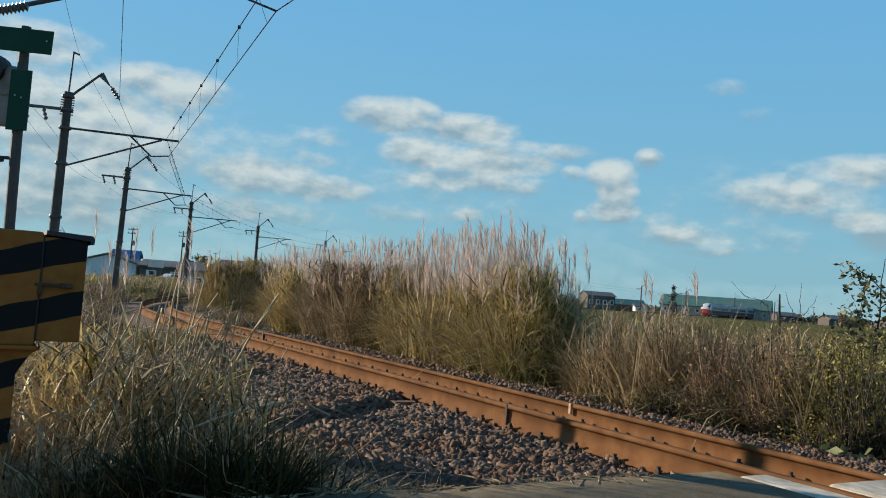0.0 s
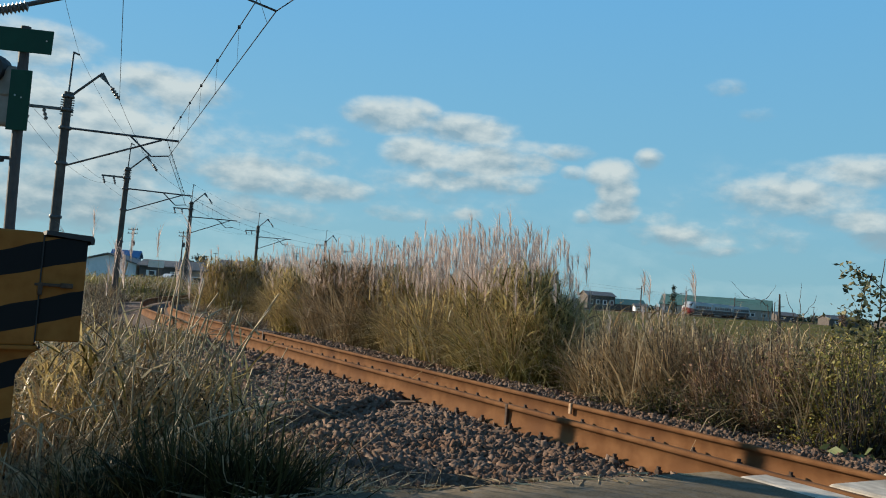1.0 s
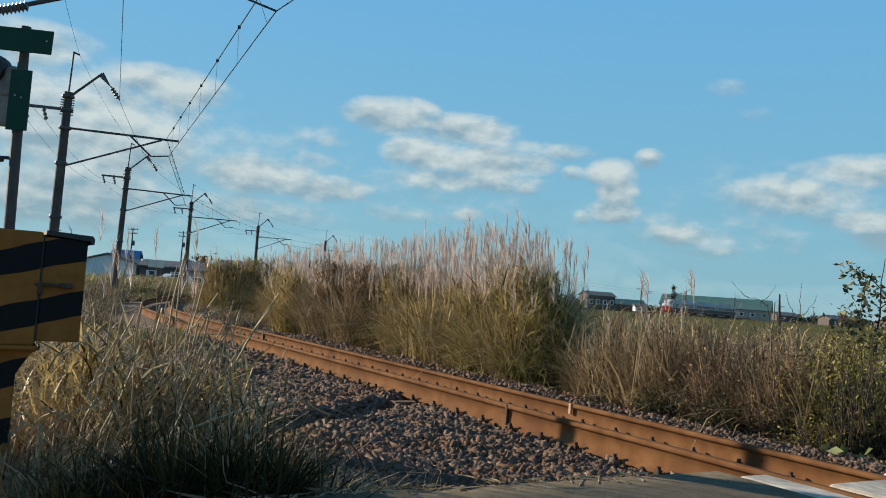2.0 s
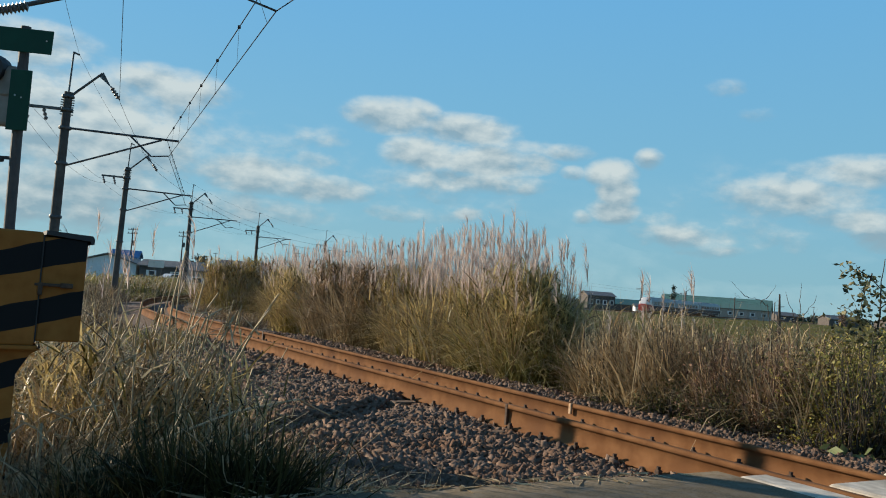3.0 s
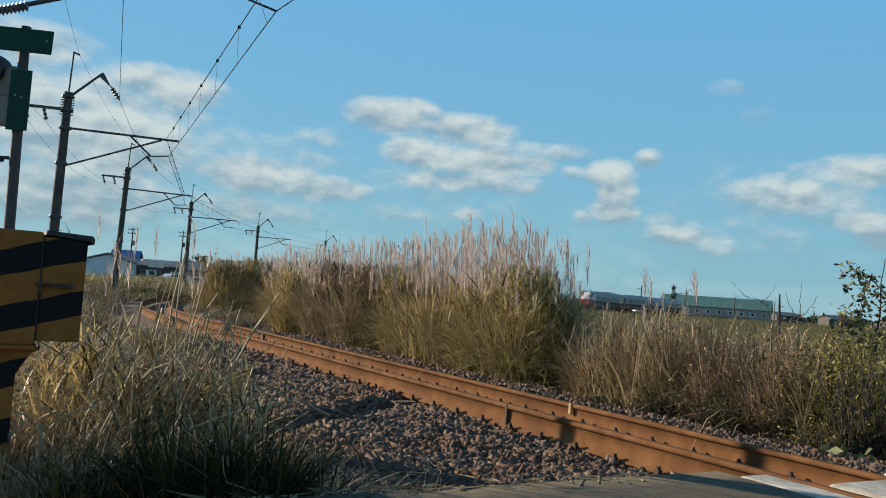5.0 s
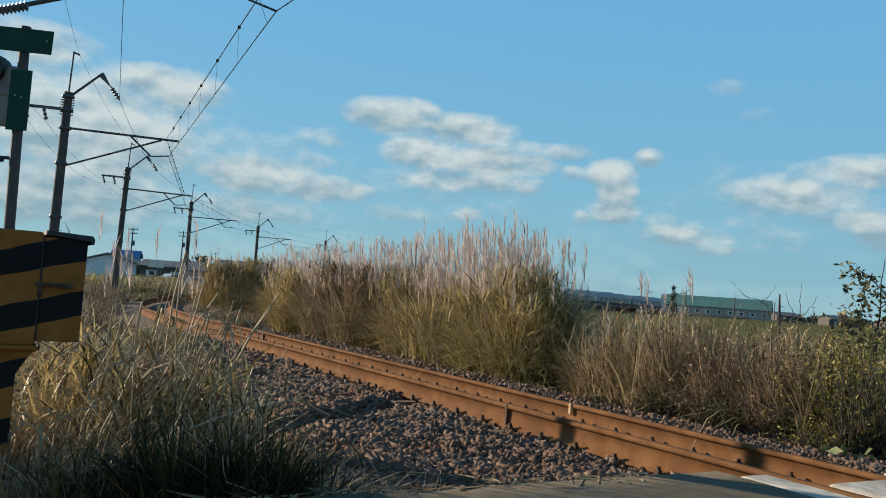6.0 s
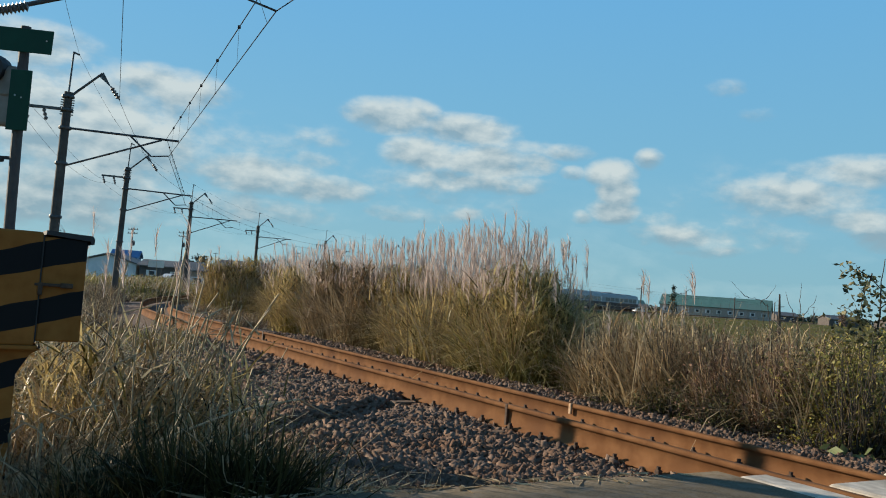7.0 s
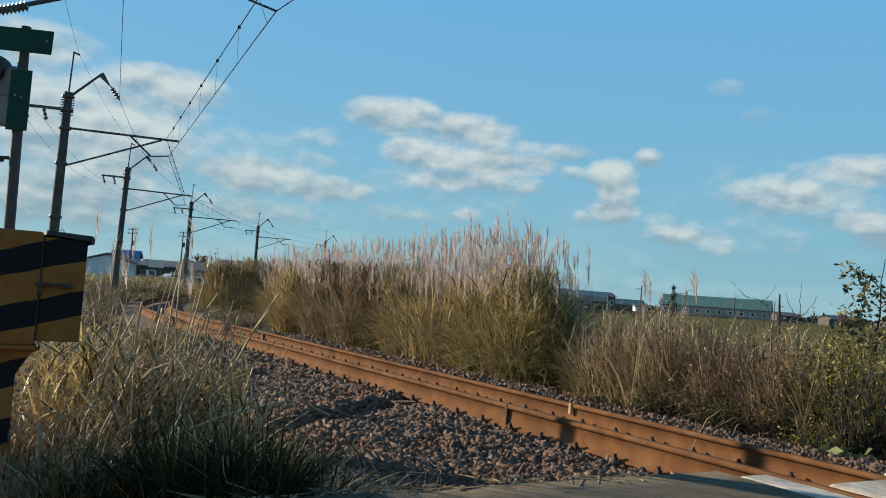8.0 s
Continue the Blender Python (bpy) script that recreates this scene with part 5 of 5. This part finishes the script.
# ---- far side: buildings, car, lines of poles ----
def far_z(y):
    return -0.75 + min(0.95, max(0.0, (y - 40) * 0.006))


def gable_house(name, x, y, w, d, wall_h, roof_h, wall, roof, label, turn=0.0, windows=0, group="", over=0.4, doors=0):
    z = far_z(y) - 0.1
    root = base(name, Matrix.Translation((x, y, z)) @ Matrix.Rotation(radians(turn), 4, "Z"), label, "building", group)
    part("wall", box(bmesh.new(), (0, 0, wall_h / 2), (w, d, wall_h)), wall, root)
    bm = bmesh.new()
    h = d / 2 + over
    pts = [(-h, wall_h - 0.05), (0, wall_h + roof_h), (h, wall_h - 0.05), (h, wall_h + 0.12), (0, wall_h + roof_h + 0.2), (-h, wall_h + 0.12)]
    f = [bm.verts.new((-w / 2 - over, p[0], p[1])) for p in pts]
    g = [bm.verts.new((w / 2 + over, p[0], p[1])) for p in pts]
    for i in range(6):
        bm.faces.new((f[i], f[(i + 1) % 6], g[(i + 1) % 6], g[i]))
    for q in (f, g):
        bm.faces.new((q[0], q[1], q[4], q[5]))
        bm.faces.new((q[1], q[2], q[3], q[4]))
    part("roof", bm, roof, root)
    bm = bmesh.new()
    tri = ((-d / 2, wall_h - 0.02), (d / 2, wall_h - 0.02), (0, wall_h + roof_h - 0.1))
    f = [bm.verts.new((-w / 2 + 0.05, yy, zz)) for yy, zz in tri]
    g = [bm.verts.new((w / 2 - 0.05, yy, zz)) for yy, zz in tri]
    for i in range(3):
        bm.faces.new((f[i], f[(i + 1) % 3], g[(i + 1) % 3], g[i]))
    bm.faces.new(f[::-1])
    bm.faces.new(g)
    part("gable", bm, wall, root)
    for k in range(windows):
        wx = -w / 2 + w * (k + 0.5) / windows
        win = part("window", box(bmesh.new(), (wx, -d / 2 - 0.03, wall_h * 0.55), (min(1.7, w / windows * 0.6), 0.08, wall_h * 0.36)), "marker" if k % 2 else "wall_white", root)
        part("pane", box(bmesh.new(), (wx + 0.1, -d / 2 - 0.08, wall_h * 0.55), (min(1.7, w / windows * 0.6) * 0.55, 0.04, wall_h * 0.26)), "glass", win)
    return root


def utility_pole(x, y, h, arms=2):
    root = base("utility_pole", Matrix.Translation((x, y, far_z(y) - 0.2)), "distant grey utility pole with crossarms", "pole", "utility poles")
    part("shaft", lathe(bmesh.new(), (0, 0, 0), (0, 0, h), (0.17, 0.15, 0.12, 0.1), 8), "pole", root)
    for k in range(arms):
        part("crossarm", box(bmesh.new(), (0, 0, h - 0.35 - 0.7 * k), (1.8, 0.1, 0.1)), "steel", root)
        for dx in (-0.75, -0.3, 0.3, 0.75):
            part("insulator", lathe(bmesh.new(), (dx, 0, h - 0.3 - 0.7 * k), (dx, 0, h - 0.08 - 0.7 * k), (0.05, 0.07, 0.05), 6), "porcelain", root)
    part("transformer", lathe(bmesh.new(), (0.3, 0, h - 3.2), (0.3, 0, h - 2.3), (0.2, 0.25, 0.25, 0.2), 8), "steel", root)


def far_tree(name, x, y, h, w, seed, material="far_wood", label="distant dark evergreen tree", n=700, cone=False):
    rng = np.random.default_rng(seed)
    root = base(name, Matrix.Translation((x, y, far_z(y) - 0.1)), label, "tree")
    part("trunk", lathe(bmesh.new(), (0, 0, 0), (0, 0, h * 0.8), (0.14, 0.1, 0.05), 6), "twig", root)
    t = rng.uniform(0.12, 1.0, 60)
    r = (1 - t) * w if cone else w * np.sqrt(np.clip(1 - (2 * t - 1.1) ** 2, 0.05, 1))
    a = rng.uniform(0, 6.28, 60)
    q = np.sqrt(rng.uniform(0.1, 1, 60))
    cs = np.column_stack((r * q * np.cos(a), r * q * np.sin(a), t * h))
    v, f = leaf_cloud(rng, cs, n, 0.22, 0.5)
    raw_mesh("crown", v, f, material, root)


def car(x, y, turn, paint="car_white", label="small white car parked by the far road"):
    root = base("car", Matrix.Translation((x, y, far_z(y) + 0.02)) @ Matrix.Rotation(radians(turn), 4, "Z"), label, "car", "parked cars")
    prof = ((-1.95, 0.35), (-1.98, 0.75), (-1.85, 0.95), (-1.0, 1.02), (-0.45, 1.45), (1.2, 1.5), (1.75, 1.05), (1.95, 0.9), (1.95, 0.35))
    bm = prism(bmesh.new(), prof, -0.78, 0.78)
    bmesh.ops.bevel(bm, geom=list(bm.edges), offset=0.06, segments=2, affect="EDGES")
    part("body", bm, paint, root)
    for sy in (-0.785, 0.785):
        part("window", prism(bmesh.new(), ((-0.85, 1.05), (-0.42, 1.38), (1.1, 1.42), (1.5, 1.05)), sy - 0.01, sy + 0.01), "glass", root)
        for sx in (-1.25, 1.25):
            part("wheel", lathe(bmesh.new(), (sx, sy - 0.09, 0.3), (sx, sy + 0.09, 0.3), (0.26, 0.31, 0.31, 0.26), 14), "tyre", root)


def far_places():
    gable_house("farm_shed", 97.6, 300, 36.5, 13, 3.4, 3.6, "wall_grey", "roof_green", "long low farm shed with a green metal roof", -24, windows=10)
    gable_house("house", 50, 270, 9, 8, 4.2, 1.2, "wall_dark", "roof_grey", "dark two-storey house beyond the field", 10, windows=4)
    gable_house("farm_shed", 68, 330, 22, 9, 2.2, 2.0, "wall_dark", "roof_green", "low dark farm building beyond the field", 3, windows=0)
    gable_house("house", 67.4, 285, 4, 4, 1.7, 0.9, "wall_white", "roof_grey", "small white building beyond the field", 0, windows=2)
    for i, (x, y, w) in enumerate(((134, 330, 8), (146, 310, 12), (160, 300, 7), (172, 320, 14), (190, 330, 12))):
        gable_house("house", x, y, w, 7, 2.4, 1.3, "wall_dark", "roof_grey", "low distant house on the edge of the field", 8 * i, windows=2, group="distant houses")
    gable_house("warehouse", -57.5, 150, 7.5, 10, 2.7, 1.5, "wall_white", "roof_grey", "white warehouse with a dark roof", 90, windows=0)
    gable_house("warehouse", -60.5, 163, 4.6, 5, 4.0, 1.2, "roof_blue", "roof_blue", "small shed clad in bright blue sheet", 12, windows=0)
    gable_house("house", -46, 150, 12, 8, 2.6, 1.0, "wall_dark", "roof_grey", "long brown building beside the road", 5, windows=3)
    gable_house("house", -27.0, 100, 6.5, 6, 2.3, 0.9, "wall_grey", "roof_grey", "small house with a pale flat roof", 15, windows=2)
    gable_house("house", -72, 150, 9, 8, 3.0, 1.8, "wall_grey", "roof_grey", "grey house behind the barrier", 0, windows=2)
    gable_house("house", -44, 190, 10, 8, 3.5, 1.6, "wall_white", "roof_grey", "white house in the distance", 0, windows=3)
    sign = base("sign_board", Matrix.Translation((-47.0, 140, far_z(140) - 0.1)), "white roadside board on two posts", "sign")
    part("board", box(bmesh.new(), (0, 0, 3.0), (2.6, 0.1, 1.1)), "marker", sign)
    for dx in (-1.0, 1.0):
        part("post", rod(bmesh.new(), (dx, 0, 0), (dx, 0, 2.5), 0.06), "post", sign)
    car(-43.3, 136, 68)
    car(-30.5, 103, -10, "train_grey", "grey car parked beside a small house")
    for x, y, h in ((-55.0, 150, 9.3), (-52.2, 170, 10.2), (-73, 160, 8.5), (-36, 210, 9)):
        utility_pole(x, y, h)
    for x, y, h in ((-80, 300, 10), (-20, 320, 9), (120, 340, 8), (150, 340, 7)):
        utility_pole(x, y, h, 1)
    far_tree("conifer", 73.6, 268, 9.3, 1.9, 11, cone=True)
    far_tree("broadleaf_tree", -45.5, 160, 5.2, 2.0, 12)
    far_tree("broadleaf_tree", -52.0, 175, 4.4, 2.0, 13)
    far_tree("broadleaf_tree", 138, 290, 4.4, 1.6, 14, material="redtwig", label="distant bare reddish shrub tree")
    far_tree("broadleaf_tree", 90, 320, 8.0, 3.0, 15)
    # low woods along the horizon, one loose mass
    rng = np.random.default_rng(21)
    cs = np.array([(x, 700 + 60 * rng.uniform(), rng.uniform(0, 4.0 + 3 * noise.noise((x * 0.01, 0, 0)))) for x in rng.uniform(-520, 560, 2500)])
    v, f = leaf_cloud(rng, cs, 9000, 1.2, 4.0)
    tagged(raw_mesh("far_woods", v, f, "far_wood"), "dark line of woods and houses on the horizon", "woods", kind="stuff")
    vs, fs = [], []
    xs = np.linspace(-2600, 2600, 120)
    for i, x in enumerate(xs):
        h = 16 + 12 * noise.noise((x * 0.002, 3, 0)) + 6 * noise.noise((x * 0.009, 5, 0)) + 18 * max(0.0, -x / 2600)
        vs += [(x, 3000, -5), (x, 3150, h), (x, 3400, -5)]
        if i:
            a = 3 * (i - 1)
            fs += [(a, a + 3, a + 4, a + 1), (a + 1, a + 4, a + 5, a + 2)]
    tagged(raw_mesh("hills", vs, fs, "hill"), "low hills on the horizon, haze put into their blue-grey colour", "hills", kind="structure")


far_places()


# ---- train ----
CUM = [0.0]
for p_, q_ in zip(LINE, LINE[1:]):
    CUM.append(CUM[-1] + (q_ - p_).length)


def on_line(s):
    i = int(np.clip(np.searchsorted(CUM, s) - 1, 0, len(LINE) - 2))
    return LINE[i].lerp(LINE[i + 1], (s - CUM[i]) / (CUM[i + 1] - CUM[i]))


CAR_LEN = 19.0


def train_car(front):
    """Local x points in the way it goes; the body is round-shouldered, with windows, skirts and two bogies."""
    name = "train_driving_car" if front else "train_car"
    root = base(name, Matrix.Identity(4), "silver-grey train car with red and white front" if front else "silver-grey train car with dark windows", "train", "cars of the passing train")
    sect = ((-1.38, 0.75), (-1.42, 1.6), (-1.40, 2.9), (-1.2, 3.5), (-0.6, 3.75), (0.6, 3.75), (1.2, 3.5), (1.40, 2.9), (1.42, 1.6), (1.38, 0.75))
    x1 = CAR_LEN / 2 - 0.25 - (2.6 if front else 0)
    xs = [-CAR_LEN / 2 + 0.25, x1]

    def loft(stations, lo=0.0, hi=9.0):
        bm = bmesh.new()
        rings = []
        for x, k, top in stations:
            rings.append([bm.verts.new((x, yy * k, min(hi, max(lo, 0.75 + (zz - 0.75) * top)))) for yy, zz in sect])
        for a, b in zip(rings, rings[1:]):
            for i in range(len(sect)):
                j = (i + 1) % len(sect)
                bm.faces.new((a[i], a[j], b[j], b[i]))
        bm.faces.new(rings[0])
        bm.faces.new(rings[-1][::-1])
        return bm

    part("body", loft(((xs[0], 1, 1), (xs[1], 1, 1))), "train_grey", root)
    if front:
        part("nose", loft(((x1 - 0.01, 1.0, 1.0), (x1 + 0.9, 0.98, 0.96), (x1 + 1.8, 0.9, 0.72), (x1 + 2.5, 0.72, 0.42))), "train_white", root, "white rounded nose")
        part("nose_band", loft(((x1 - 0.6, 1.02, 0.42), (x1 + 0.9, 1.01, 0.5), (x1 + 1.85, 0.93, 0.5), (x1 + 2.56, 0.75, 0.42))), "train_red", root, "red lower nose band")
        part("pilot", box(bmesh.new(), (x1 + 0.9, 0, 0.5), (2.6, 2.3, 0.55), bevel=0.08), "train_red", root, "red skirt under the nose")
        bm = bmesh.new()
        box(bm, (x1 + 1.1, 0, 2.85), (1.5, 2.55, 0.75), Matrix.Rotation(radians(32), 3, "Y"), bevel=0.12)
        part("windscreen", bm, "black", root)
        for sy in (-0.75, 0.75):
            part("headlight", rod(bmesh.new(), (x1 + 2.35, sy * 0.8, 1.75), (x1 + 2.5, sy * 0.8, 1.72), 0.13), "marker", root)
    for sy in (-1, 1):
        n = 6 if front else 7
        for k in range(n):
            wx = xs[0] + 1.8 + k * 2.3
            part("window", box(bmesh.new(), (wx, sy * 1.405, 2.35), (1.8, 0.06, 0.75), bevel=0.02), "glass", root)
        part("door", box(bmesh.new(), (xs[0] + 0.5, sy * 1.42, 2.3), (0.8, 0.05, 1.15)), "train_white", root)
        part("skirt", box(bmesh.new(), (0, sy * 1.36, 0.72), (CAR_LEN - 3.2, 0.05, 0.75)), "train_dark", root, "dark maroon skirt")
        part("side_band", box(bmesh.new(), (xs[0] / 2 + xs[1] / 2, sy * 1.425, 1.3), (xs[1] - xs[0] - 0.1, 0.03, 0.75)), "train_dark", root, "dark maroon band along the side")
    part("underframe", box(bmesh.new(), (0, 0, 0.7), (CAR_LEN - 3.0, 2.3, 0.6)), "train_dark", root)
    for bx in (-6.6, 6.6 - (1.0 if front else 0)):
        bogie = part("bogie", box(bmesh.new(), (bx, 0, 0.55), (3.0, 2.0, 0.3), bevel=0.05), "train_dark", root)
        for wx in (-1.05, 1.05):
            part("wheelset", rod(bmesh.new(), (bx + wx, -0.6, 0.43), (bx + wx, 0.6, 0.43), 0.43, seg=14), "iron", bogie)
    for ux in (-5, 0, 4):
        part("roof_unit", box(bmesh.new(), (ux, 0, 3.76), (3.0, 1.6, 0.18), bevel=0.05), "train_grey", root)
    return root


TRAIN = [train_car(True)]
TRAIN.append(train_car(False))
TRAIN.append(copy_thing(TRAIN[1], Matrix.Identity(4)))
NOSE_0, SPEED = 310.5, 15.5


def rail_z(y):
    return 0.55 * min(1.0, max(0.0, (y - 60) / 120))


def car_pose(t, k):
    s = NOSE_0 - SPEED * t + CAR_LEN * (k + 0.5)
    a, b = on_line(s - 6.6), on_line(s + 6.6)
    d = (a - b).normalized()
    c = (a + b) / 2
    return Matrix.Translation((c.x, c.y, rail_z(c.y))) @ Matrix.Rotation(math.atan2(d.y, d.x), 4, "Z")


def motions():
    for k, ob in enumerate(TRAIN):
        walk(ob, [(t * 0.5, car_pose(t * 0.5, k)) for t in range(17)])
    # plumes rock in the wind about their roots
    for ob, phase, rate, amp in SWAY:
        rows = []
        for i in range(21):
            t = i * 0.4
            a = amp * (0.7 * math.sin(rate * t + phase) + 0.3 * math.sin(2.3 * rate * t + 1.7 * phase))
            rows.append((t, pose(0, 0, 0, 0.35 * a, a - 0.4, 0)))
        walk(ob, rows)


motions()
